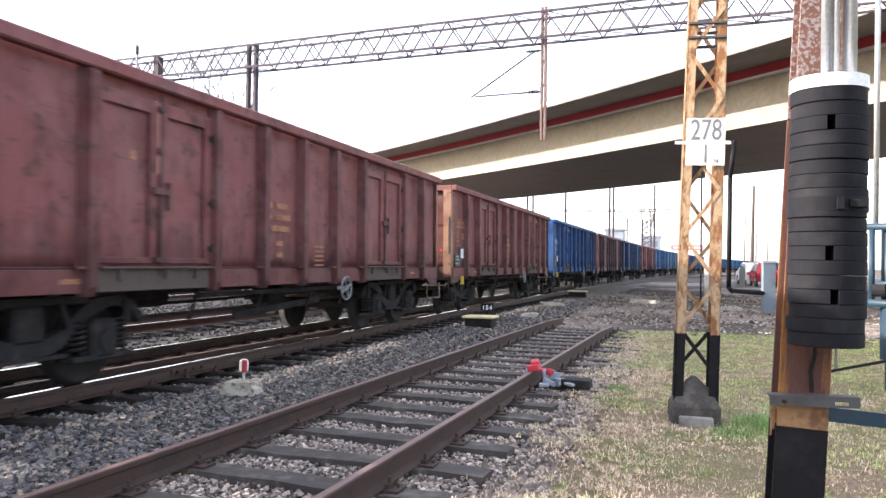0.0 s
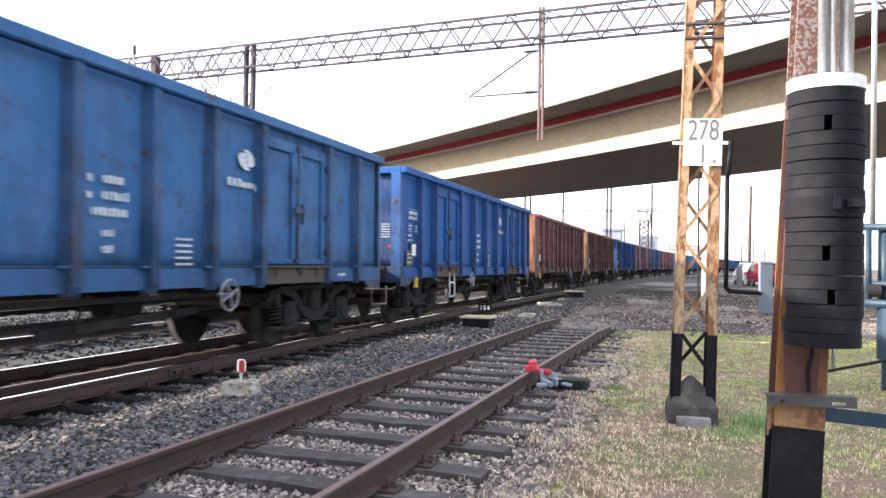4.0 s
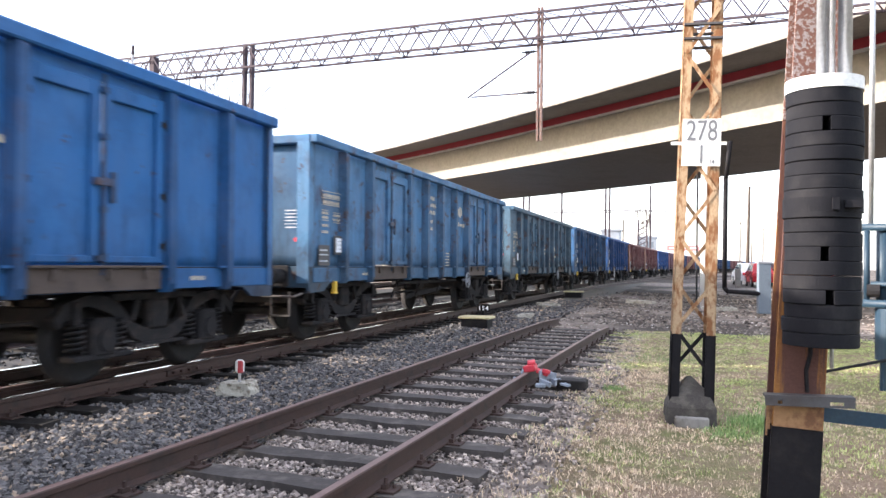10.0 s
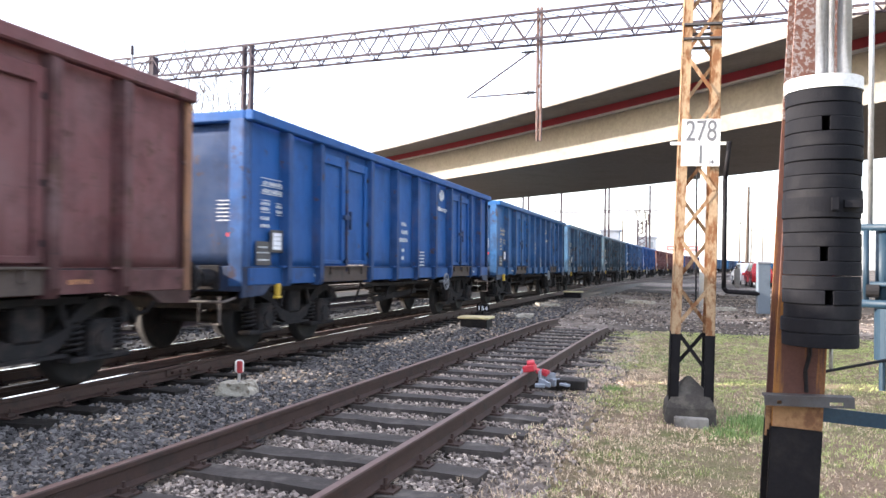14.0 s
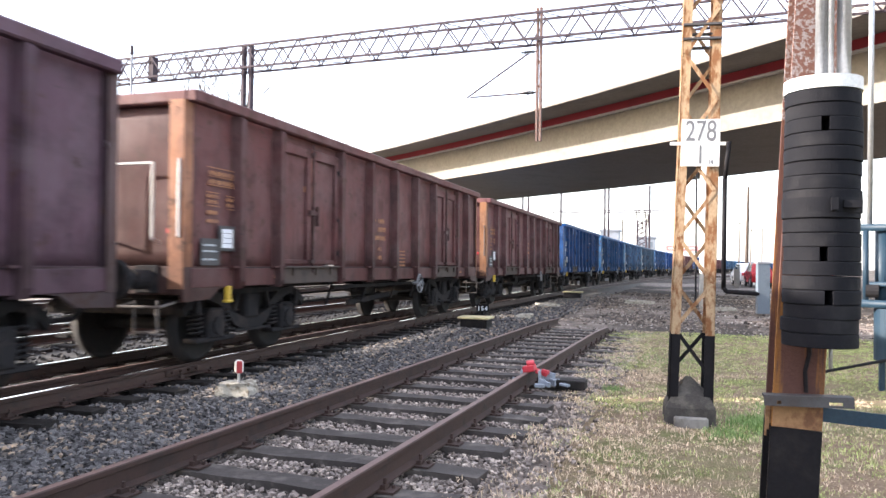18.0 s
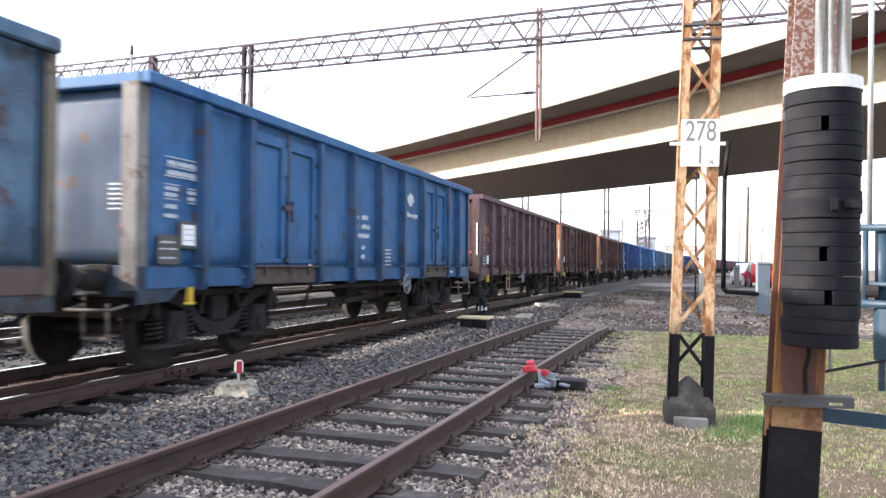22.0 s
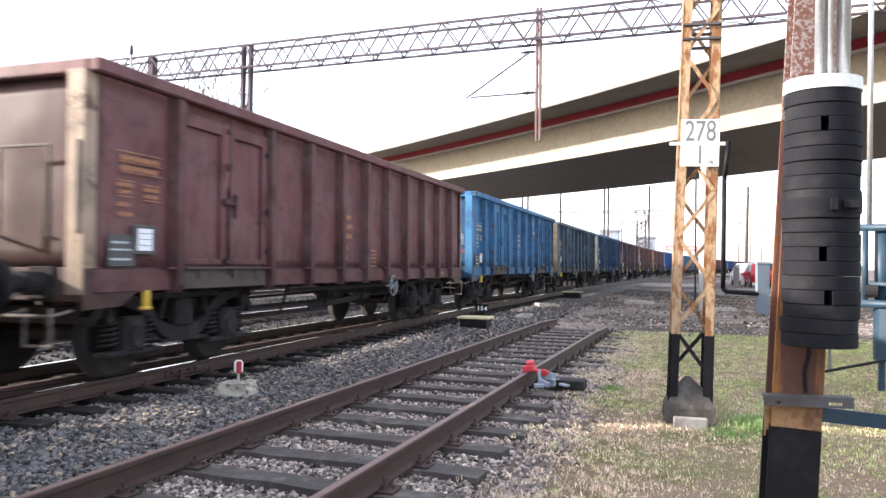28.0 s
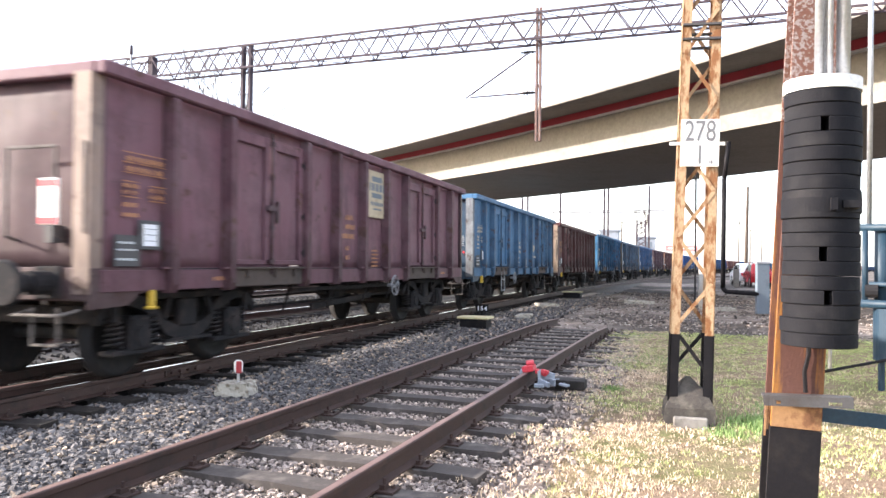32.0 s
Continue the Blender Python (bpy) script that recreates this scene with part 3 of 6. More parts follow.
def build_grass():
    rng = np.random.default_rng(11)
    c, each = 17000, 15
    cy = 2.2 + 15.8 * rng.random(c) ** 1.35
    cy = np.where(rng.random(c) < 0.10, 2.3 - 6.2 * rng.random(c), cy)
    cx = -1.45 + 6.4 * rng.random(c) ** 1.15
    keep = rng.random(c) < np.clip((cx + 1.30 + 0.25 * np.sin(cy * 3.1) + 0.035 * np.maximum(cy - 8, 0)) * 1.5, 0.03, 1)
    cx, cy = cx[keep], cy[keep]
    c = len(cx)
    reach = np.repeat(rng.uniform(0.012, 0.055, c), each)
    x = np.repeat(cx, each) + rng.normal(0, 1, c * each) * reach
    y = np.repeat(cy, each) + rng.normal(0, 1, c * each) * reach
    n = c * each
    tall = rng.uniform(0.014, 0.042, n) * np.repeat(rng.uniform(0.7, 1.35, c), each)
    a, lean = rng.uniform(0, 6.283, n), rng.uniform(0.20, 1.50, n)
    w = rng.uniform(0.0017, 0.0042, n)
    dx, dy = np.cos(a), np.sin(a)
    p = np.stack([x, y, np.full(n, -0.014)], 1)
    side = np.stack([-dy * w, dx * w, 0 * w], 1)
    up = np.stack([dx * np.sin(lean), dy * np.sin(lean), np.clip(np.cos(lean), 0.05, 1)], 1) * tall[:, None]
    m = p + up * 0.55 + np.array([0, 0, 1]) * (tall * 0.10)[:, None]
    v = np.stack([p - side, p + side, m + side * 0.8, m - side * 0.8, p + up, p + up + side * 0.25], 1)
    f = np.array([(0, 1, 2, 3), (3, 2, 5, 4)])[None] + (np.arange(n) * 6)[:, None, None]
    heap("grass", v.reshape(-1, 3), f.reshape(-1, 4), M["blade"], "short tangled grass, half dry and half green", "grass")
    # lush tufts by the mast's footing and along the edge
    for (cx, cy, r, k, h) in ((0.78, 7.75, 0.34, 1300, 0.10), (0.45, 7.25, 0.25, 420, 0.06), (-0.75, 9.3, 0.14, 220, 0.07), (1.2, 8.6, 0.5, 900, 0.08), (-0.3, 12.5, 0.7, 500, 0.06)):
        x = cx + rng.normal(0, r * 0.5, k)
        y = cy + rng.normal(0, r * 0.5, k)
        a, lean = rng.uniform(0, 6.283, k), rng.uniform(0.05, 0.9, k)
        t = rng.uniform(0.4, 1.0, k) * h
        w = rng.uniform(0.002, 0.004, k)
        dx, dy = np.cos(a), np.sin(a)
        p = np.stack([x, y, np.full(k, -0.01)], 1)
        side = np.stack([-dy * w, dx * w, 0 * w], 1)
        up = np.stack([dx * np.sin(lean), dy * np.sin(lean), np.cos(lean)], 1) * t[:, None]
        m = p + up * 0.55 + np.array([0, 0, 1]) * (t * 0.12)[:, None]
        v = np.stack([p - side, p + side, m + side * 0.8, m - side * 0.8, p + up, p + up + side * 0.25], 1)
        f = np.array([(0, 1, 2, 3), (3, 2, 5, 4)])[None] + (np.arange(k) * 6)[:, None, None]
        heap("grass_tuft", v.reshape(-1, 3), f.reshape(-1, 4), GREEN, "fresh green grass tuft", "grass")


def green_mat():
    s = Nodes("green_blade", 0.7, 0.0, 0.25)
    s.color(s.mix(s.island(), (0.085, 0.16, 0.040), (0.32, 0.43, 0.17)))
    return s.m


GREEN = green_mat()


# ---- tracks ----
def rail_run(parent, name, sts, top, label=""):
    bm = bm_new()
    sweep(bm, RAIL_LOW, sts)
    ob = part(name, bm, M["rail"], parent, label)
    bm = bm_new()
    sweep(bm, RAIL_TOP, sts)
    part("railhead", bm, M[top], ob)
    return ob


def sleeper_mesh(seed, wood="sleeper"):
    rng = random.Random(seed)
    bm = bm_new()
    box(bm, -1.3, 1.3, -0.115, 0.115, -0.15, 0.0)
    bmesh.ops.subdivide_edges(bm, edges=[e for e in bm.edges if abs(e.verts[0].co.x - e.verts[1].co.x) > 1], cuts=7)
    for v in bm.verts:
        v.co += Vector((rng.uniform(-0.02, 0.02) if abs(v.co.x) > 1.2 else 0, rng.uniform(-0.012, 0.012), rng.uniform(-0.012, 0.004) if v.co.z > -0.05 else 0))
    return mesh_of("sleeper", bm, M[wood])


def chair_mesh():
    """Ribbed base plate with clamp and bolts on both sides of the rail foot."""
    bm = bm_new()
    box(bm, -0.17, 0.17, -0.07, 0.07, 0.0, 0.014)
    for s in (-1, 1):
        box(bm, s * 0.062, s * 0.10, -0.035, 0.035, 0.014, 0.045)
        rod(bm, (s * 0.085, 0, 0.04), (s * 0.085, 0, 0.085), 0.013, 6)
        rod(bm, (s * 0.135, 0.03, 0.014), (s * 0.135, 0.03, 0.035), 0.014, 6)
    return mesh_of("rail_chair", bm, M["rail"])


def build_tracks():
    sleepers = [sleeper_mesh(i) for i in range(5)]
    dark_sleepers = [sleeper_mesh(i + 9, "sleeper_dark") for i in range(4)]
    chair = chair_mesh()
    top = RAIL - 0.165 - 0.014
    rng = random.Random(4)

    def lay(parent, place, count, step, start, spread, chairs=True, kinds=sleepers):
        for i in range(count):
            y = start + step * i + rng.uniform(-0.03, 0.03)
            x, yy, h = place(y, rng.uniform(-0.06, 0.06))
            put("sleeper", kinds[i % len(kinds)], parent, (x, yy, top - 0.001), (rng.uniform(-0.8, 0.8), 0, -math.degrees(h) + rng.uniform(-0.7, 0.7)))
            if chairs and y < 22:
                for s in spread:
                    x, yy, h = place(y, s)
                    put("rail_chair", chair, parent, (x, yy, top), (0, 0, -math.degrees(h)))

    main = thing("railway_track", pose(0, 0, 0), "main running track on tarred wooden sleepers, worn bright on top", "railway track", kind="structure")
    for s in (-0.753, 0.753):
        rail_run(main, "rail", stations(-240, 620, 6.0, s, RAIL), "rail_top")
    for s in (-1, 1):
        bm = bm_new()
        x, y, h = on_track(8.05, 0.753 + s * 0.024)
        box(bm, x - 0.012, x + 0.012, y - 0.33, y + 0.33, RAIL - 0.125, RAIL - 0.045, bevel=0.004)
        for k in (-0.24, -0.08, 0.08, 0.24):
            rod(bm, (x, y + k, RAIL - 0.085), (x + s * 0.05, y + k, RAIL - 0.085), 0.02, 6)
        part("fishplate", bm, M["rail"], main, "bolted rusty rail joint plate")
    # closure rail of the points, drawing up to the running rail
    sts = []
    for i in range(16):
        y = 0.0 + i * 1.9
        off = 0.16 + 0.42 * max(0.0, 1 - (y - 2) / 30.0)
        x, yy, h = on_track(y, 0.753 - off)
        sts.append((x, yy, RAIL - 0.004, math.cos(h), -math.sin(h)))
    rail_run(main, "closure_rail", sts, "rail_top_old")
    lay(main, lambda y, o: on_track(y, o), 68, 0.62, -2.0, (-0.753, 0.753), True, dark_sleepers)
    far = []
    for n, (b, lab) in enumerate(((-11.1, "second track of rusty rails on dark sleepers"), (-18.4, "far yard track with rusty rails"))):
        tr = thing("railway_track", pose(0, 0, 0), lab, "railway track", kind="structure")
        for s in (-0.753, 0.753):
            rail_run(tr, "rail", stations(-40, 260, 10.0, s, RAIL, b), "rail_top")
        lay(tr, lambda y, o, b=b: on_track(y, o, b), 34, 0.7, 2.0, (), False, dark_sleepers)
    # branch beyond the bridge, swinging off to the east
    br = thing("railway_track", pose(0, 0, 0), "branch track leaving the main line beyond the path", "railway track", kind="structure")
    for s in (-0.753, 0.753):
        sts = []
        for i in range(14):
            y = 26 + i * 9.0
            x, yy, h = on_track(y, s)
            d = 0.00085 * max(0.0, y - 30) ** 2
            sts.append((x + d, yy, RAIL - 0.012, math.cos(h), -math.sin(h)))
        rail_run(br, "rail", sts, "rail_top_old")
    # siding that ends in the earth of the path
    sid = thing("railway_siding", pose(0, 0, 0), "disused siding of brown rails on weathered sleepers, buried at its end", "railway track", kind="structure")
    for s, y1 in ((-0.753, 19.2), (0.753, 17.1)):
        sts = []
        for i in range(13):
            y = -6 + (y1 + 6) * i / 12
            x, yy = on_siding(y, s)
            sts.append((x, yy, RAIL - (0.05 if i == 12 else 0.0), math.cos(SID_A), -math.sin(SID_A)))
        rail_run(sid, "rail", sts, "rail_top_old")
    lay(sid, lambda y, o: (*on_siding(y, o), SID_A), 30, 0.68, -2.20, (-0.753, 0.753))


# ---- wagons: four-axle open box wagons; x across (camera side +), y along, z from the railhead ----
# uprights and doors of the three builds, metres from the rear end
LAYOUTS = {
    "old": ([1.13, 2.25, 4.25, 5.34, 6.43, 7.52, 8.61, 10.61, 11.73], [(2.25, 4.25), (8.61, 10.61)]),
    "new": ([1.03, 2.03, 4.02, 5.30, 6.53, 7.76, 8.97, 10.80, 11.72], [(2.03, 4.02), (8.97, 10.80)]),
    "single": ([1.30, 3.30, 4.45, 5.58, 6.62, 7.62, 8.67, 9.75, 10.80, 11.80], [(1.30, 3.30)]),
}
LONG, HALF = 12.86, 6.43


def post_mesh():
    """Pressed hat-section upright with sloping flanks, on the side sheet at x = 0."""
    bm = bm_new()
    prof = [(-0.085, 0.0), (-0.058, 0.145), (0.058, 0.145), (0.085, 0.0)]
    rings = []
    for z, k in ((0.93, 0.75), (1.02, 1.0), (3.06, 0.92), (3.10, 0.80)):
        rings.append([bm.verts.new((o * k if z < 1 or z > 3.08 else o, y, z)) for y, o in prof])
    for p, q in zip(rings, rings[1:]):
        for i in range(3):
            bm.faces.new((p[i], p[i + 1], q[i + 1], q[i]))
    for r in (rings[0], rings[-1]):
        bm.faces.new(r)
    return mesh_of("post", bm, PAINT)


def shell(bm, g, back):
    """Closes a grid of points into a solid sheet with a flat back; back moves a point to the rear face."""
    rear = [[bm.verts.new(back(v.co)) for v in row] for row in g]
    n, m = len(g) - 1, len(g[0]) - 1
    for j in range(n):
        for i in range(m):
            bm.faces.new((g[j][i], g[j][i + 1], g[j + 1][i + 1], g[j + 1][i])).smooth = True
            bm.faces.new((rear[j][i], rear[j + 1][i], rear[j + 1][i + 1], rear[j][i + 1]))
    for j in range(n):
        bm.faces.new((g[j][0], g[j + 1][0], rear[j + 1][0], rear[j][0]))
        bm.faces.new((g[j][m], rear[j][m], rear[j + 1][m], g[j + 1][m]))
    for i in range(m):
        bm.faces.new((g[0][i], rear[0][i], rear[0][i + 1], g[0][i + 1]))
        bm.faces.new((g[n][i], g[n][i + 1], rear[n][i + 1], rear[n][i]))


def panel_mesh(width, seed, z0=1.2, z1=3.12):
    """A side sheet that bulges and dents a little."""
    bm = bm_new()
    nx, nz = 9, 14
    off = Vector((seed * 7.3, seed * 2.1, 0.0))
    g = []
    for j in range(nz + 1):
        z = z0 + (z1 - z0) * j / nz
        row = []
        for i in range(nx + 1):
            y = width * i / nx
            u, v = i / nx, j / nz
            swell = min(1.0, 16 * u * (1 - u) * v * (1 - v))
            d = swell * (0.004 + 0.020 * noise.noise(Vector((y * 1.9, z * 1.7, 0)) + off) + 0.007 * noise.noise(Vector((y * 5, z * 4.5, 3)) + off))
            row.append(bm.verts.new((d, y, z)))
        g.append(row)
    shell(bm, g, lambda c: (-0.03, c.y, c.z))
    return mesh_of("side_panel", bm, PAINT)


def leaf_mesh(width):
    """Door leaf: sheet in a raised frame."""
    bm = bm_new()
    z0, z1 = 1.24, 2.98
    box(bm, 0.0, 0.02, 0.01, width - 0.01, z0, z1)
    for a in ((0.01, 0.13), (width - 0.13, width - 0.01)):
        box(bm, 0.02, 0.070, a[0], a[1], z0, z1, bevel=0.010)
    for a in ((z0, z0 + 0.07), (z1 - 0.15, z1)):
        box(bm, 0.02, 0.068, 0.13, width - 0.13, a[0], a[1], bevel=0.010)
    return mesh_of("door_leaf", bm, PAINT)


def lock_mesh():
    bm = bm_new()
    rod(bm, (0.090, 0, 1.12), (0.090, 0, 3.05), 0.020, 8)
    for z in (1.30, 1.75, 2.45, 2.9):
        box(bm, 0.02, 0.115, -0.035, 0.035, z - 0.03, z + 0.03)
    box(bm, 0.07, 0.12, -0.13, 0.10, 1.98, 2.05)
    box(bm, 0.09, 0.13, 0.09, 0.135, 1.82, 2.12)
    box(bm, 0.07, 0.12, -0.10, 0.02, 1.26, 1.31)
    return mesh_of("lock_bar", bm, PAINT)


def hinge_mesh():
    bm = bm_new()
    box(bm, 0.03, 0.085, -0.07, 0.07, -0.03, 0.03)
    rod(bm, (0.08, 0, -0.06), (0.08, 0, 0.06), 0.018, 6)
    return mesh_of("hinge", bm, M["dark_steel"])


def wheelset_meshes():
    bm = bm_new()
    for s in (1,):
        x = 0.0
        prof = [(0.09, -0.06), (0.12, -0.05), (0.36, -0.02), (0.40, -0.065), (0.485, -0.065), (0.47, -0.04), (0.46, -0.035), (0.455, 0.065), (0.40, 0.065), (0.36, 0.03), (0.12, 0.06), (0.09, 0.07)]
        rings = []
        for k in range(28):
            a = 2 * math.pi * k / 28
            rings.append([bm.verts.new((x + s * o, r * math.cos(a), r * math.sin(a))) for r, o in prof])
        for k in range(28):
            p, q = rings[k], rings[(k + 1) % 28]
            for i in range(len(prof) - 1):
                bm.faces.new((p[i], p[i + 1], q[i + 1], q[i]))
    wheels = mesh_of("wheel", bm, M["wheel"], True)
    bm = bm_new()
    rod(bm, (-1.08, 0, 0), (1.08, 0, 0), 0.075, 14)
    for s in (-1, 1):
        rod(bm, (s * 0.64, 0, 0), (s * 0.86, 0, 0), 0.12, 12)
        for k in range(3):
            a = k * 2.094
            rod(bm, (s * 1.08, 0.045 * math.cos(a), 0.045 * math.sin(a)), (s * 1.10, 0.045 * math.cos(a), 0.045 * math.sin(a)), 0.014, 6)
    axle = mesh_of("axle", bm, M["wheel"])
    return wheels, axle


def bogie_meshes():
    """Fabricated two-axle bogie: sagging side frames, coil springs, axle boxes, brake blocks."""
    bm = bm_new()
    half = [(-1.52, 0.70), (-1.38, 0.84), (-1.12, 0.91), (-0.80, 0.89), (-0.60, 0.78), (-0.42, 0.60), (-0.22, 0.53), (0.0, 0.52)]
    top = half + [(-y, z) for y, z in half[-2::-1]]
    low = [(y * 0.97, z - (0.10 if abs(y) > 1.0 else 0.17)) for y, z in top]
    outline = top + low[::-1]
    for s in (-1, 1):
        va = [bm.verts.new((s * 0.93, y, z)) for y, z in outline]
        vb = [bm.verts.new((s * 1.05, y, z)) for y, z in outline]
        bm.faces.new(va)
        bm.faces.new(vb[::-1])
        for i in range(len(outline)):
            j = (i + 1) % len(outline)
            bm.faces.new((va[i], va[j], vb[j], vb[i]))
        box(bm, s * 0.90, s * 1.09, -0.44, 0.44, 0.335, 0.370)
        box(bm, s * 0.92, s * 1.06, -0.74, 0.74, 0.84, 0.925, bevel=0.015)
        box(bm, s * 0.94, s * 1.08, -0.17, 0.17, 0.50, 0.85, bevel=0.03)
        for y in (-0.36, 0.36):
            bar(bm, (s * 1.06, y, 0.86), (s * 1.06, y * 1.25, 0.62), 0.05, 0.05)
        for y in (-1.25, 1.25):
            box(bm, s * 1.03, s * 1.09, y - 0.05, y + 0.05, 0.62, 0.86, bevel=0.012)
    for y in (-1.38, 0.0, 1.38):
        box(bm, -0.95, 0.95, y - 0.09, y + 0.09, 0.62, 0.80)
    frame_ = mesh_of("bogie_frame", bm, M["dark_steel"])
    bm = bm_new()
    box(bm, -0.10, 0.14, -0.17, 0.17, -0.18, 0.22, bevel=0.04)
    box(bm, -0.09, 0.12, -0.42, 0.42, -0.20, -0.14, bevel=0.012)
    rod(bm, (0.10, 0, 0), (0.165, 0, 0), 0.12, 14)
    axlebox = mesh_of("axle_box", bm, M["dark_steel"])
    bm = bm_new()
    rings = []
    for k in range(97):
        a, z = k * 2 * math.pi / 16, -0.12 + 0.0034 * k
        c, s_ = math.cos(a), math.sin(a)
        rings.append([bm.verts.new(((0.085 + 0.017 * u) * c, (0.085 + 0.017 * u) * s_, z + 0.017 * v)) for u, v in ((1, 0), (0, 1), (-1, 0), (0, -1))])
    for p, q in zip(rings, rings[1:]):
        for i in range(4):
            bm.faces.new((p[i], p[(i + 1) % 4], q[(i + 1) % 4], q[i]))
    spring = mesh_of("coil_spring", bm, M["dark_steel"])
    bm = bm_new()
    box(bm, -0.05, 0.05, -0.03, 0.03, -0.16, 0.16, bevel=0.01)
    bar(bm, (0, 0.03, 0.05), (0, 0.09, 0.45), 0.05, 0.02)
    shoe = mesh_of("brake_block", bm, M["brown_steel"])
    return frame_, axlebox, spring, shoe


def end_mesh():
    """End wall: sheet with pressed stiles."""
    bm = bm_new()
    nx, nz = 14, 10
    g = []
    for j in range(nz + 1):
        row = []
        for i in range(nx + 1):
            u, v = i / nx, j / nz
            x, z = -1.38 + 2.76 * u, 1.2 + 1.92 * v
            d = 16 * u * (1 - u) * v * (1 - v) * (0.015 + 0.06 * noise.noise((x * 1.8, z * 1.7, 9.0)))
            row.append(bm.verts.new((x, -d, z)))
        g.append(row)
    shell(bm, g, lambda c: (c.x, 0.03, c.z))
    return mesh_of("end_wall", bm, PAINT)


def stile_mesh():
    bm = bm_new()
    rings = []
    for z in (0.95, 3.11):
        rings.append([bm.verts.new((o, y, z)) for o, y in ((-0.13, 0.0), (-0.10, -0.17), (0.10, -0.17), (0.10, 0.0))])
    for i in range(3):
        bm.faces.new((rings[0][i], rings[0][i + 1], rings[1][i + 1], rings[1][i]))
    for r in rings:
        bm.faces.new(r)
    return mesh_of("end_stile", bm, PAINT)


def rim_mesh():
    bm = bm_new()
    for s in (-1, 1):
        box(bm, s * 1.37, s * 1.50, -HALF, HALF, 3.09, 3.23, bevel=0.018)
        box(bm, -1.37, 1.37, s * (HALF - 0.13), s * HALF, 3.09, 3.23, bevel=0.018)
    return mesh_of("top_rim", bm, PAINT)


def sill_mesh(posts):
    """Side sill with its small ledges beside the uprights."""
    bm = bm_new()
    box(bm, 1.34, 1.398, -HALF + 0.1, HALF - 0.1, 0.96, 1.185, bevel=0.006)
    box(bm, 1.32, 1.352, -HALF + 0.1, HALF - 0.1, 1.18, 1.210)
    for o in posts:
        box(bm, 1.40, 1.47, o - HALF - 0.18, o - HALF - 0.07, 1.19, 1.215)
    return mesh_of("side_sill", bm, PAINT)


def handwheel_mesh():
    bm = bm_new()
    n, R, r = 20, 0.185, 0.016
    rings = []
    for k in range(n):
        a = 2 * math.pi * k / n
        rings.append([bm.verts.new((r * math.sin(b), (R + r * math.cos(b)) * math.cos(a), (R + r * math.cos(b)) * math.sin(a))) for b in (0, 1.57, 3.14, 4.71)])
    for k in range(n):
        p, q = rings[k], rings[(k + 1) % n]
        for i in range(4):
            bm.faces.new((p[i], p[(i + 1) % 4], q[(i + 1) % 4], q[i]))
    for k in range(4):
        a = k * math.pi / 2 + 0.4
        bar(bm, (0, 0, 0), (0, R * math.cos(a), R * math.sin(a)), 0.03, 0.016)
    rod(bm, (-0.16, 0, 0), (0.03, 0, 0), 0.03, 8)
    return mesh_of("handwheel", bm, M["wheel_grey"])


def bars_mesh(rows, material):
    """Lettering too worn to read, as thin bars: rows of (y, z, length, height)."""
    bm = bm_new()
    for y, z, l, h in rows:
        k = max(1, int(l / (h * 0.68)))
        for i in range(k):
            a = y + l * i / k
            box(bm, 0.0, 0.003, a, a + l / k * 0.62, z, z + h * (0.85 + 0.15 * (i * 7 % 3) / 2))
    return mesh_of("marking", bm, material)


def rule_mesh(row, material):
    """One thin ruled line: (y, z, length)."""
    bm = bm_new()
    y, z, l = row
    box(bm, 0.0, 0.003, y, y + l, z, z + 0.010)
    return mesh_of("ruled_line", bm, material)


def emblem_mesh(material):
    """Two curved drops turned about one another, the fleet's emblem as a plain shape, and the bars under it, each a mesh."""
    out = []
    drop = ((-0.085, 0.125), (0.02, 0.135), (0.10, 0.105), (0.165, 0.05), (0.195, -0.02), (0.165, -0.065), (0.09, -0.085), (-0.01, -0.085), (0.03, -0.05), (0.012, -0.006), (0.0, 0.04), (-0.025, 0.085))
    for q in (1, -1):
        bm = bm_new()
        rims = [[bm.verts.new((x, q * u, q * v)) for u, v in drop] for x in (0.0, 0.003)]
        bm.faces.new(rims[1])
        for i in range(len(drop)):
            k = (i + 1) % len(drop)
            bm.faces.new((rims[0][i], rims[0][k], rims[1][k], rims[1][i]))
        bmesh.ops.recalc_face_normals(bm, faces=bm.faces)
        out.append(mesh_of("emblem_drop", bm, material))
    y = -0.42
    for w, h, lift in ((0.07, 0.10, 0), (0.05, 0.10, 0), (0.07, 0.10, 0), (0.06, 0.07, 0), (0.06, 0.07, 0), (0.04, 0.07, 0), (0.06, 0.10, -0.03), (0.07, 0.07, 0)):
        bm = bm_new()
        box(bm, 0.0, 0.003, y, y + w * 1.25, -0.36 + lift, -0.36 + lift + h)
        out.append(mesh_of("emblem_bar", bm, material))
        y += w * 1.25 + 0.032
    return out


def buffer_mesh():
    bm = bm_new()
    rod(bm, (0, 0, 0), (0, -0.26, 0), 0.115, 14)
    rod(bm, (0, -0.24, 0), (0, -0.51, 0), 0.085, 12)
    rod(bm, (0, -0.50, 0), (0, -0.545, 0), 0.225, 22, 0.20)
    box(bm, -0.16, 0.16, -0.02, 0.02, -0.16, 0.16, bevel=0.01)
    return mesh_of("buffer", bm, M["dark_steel"])


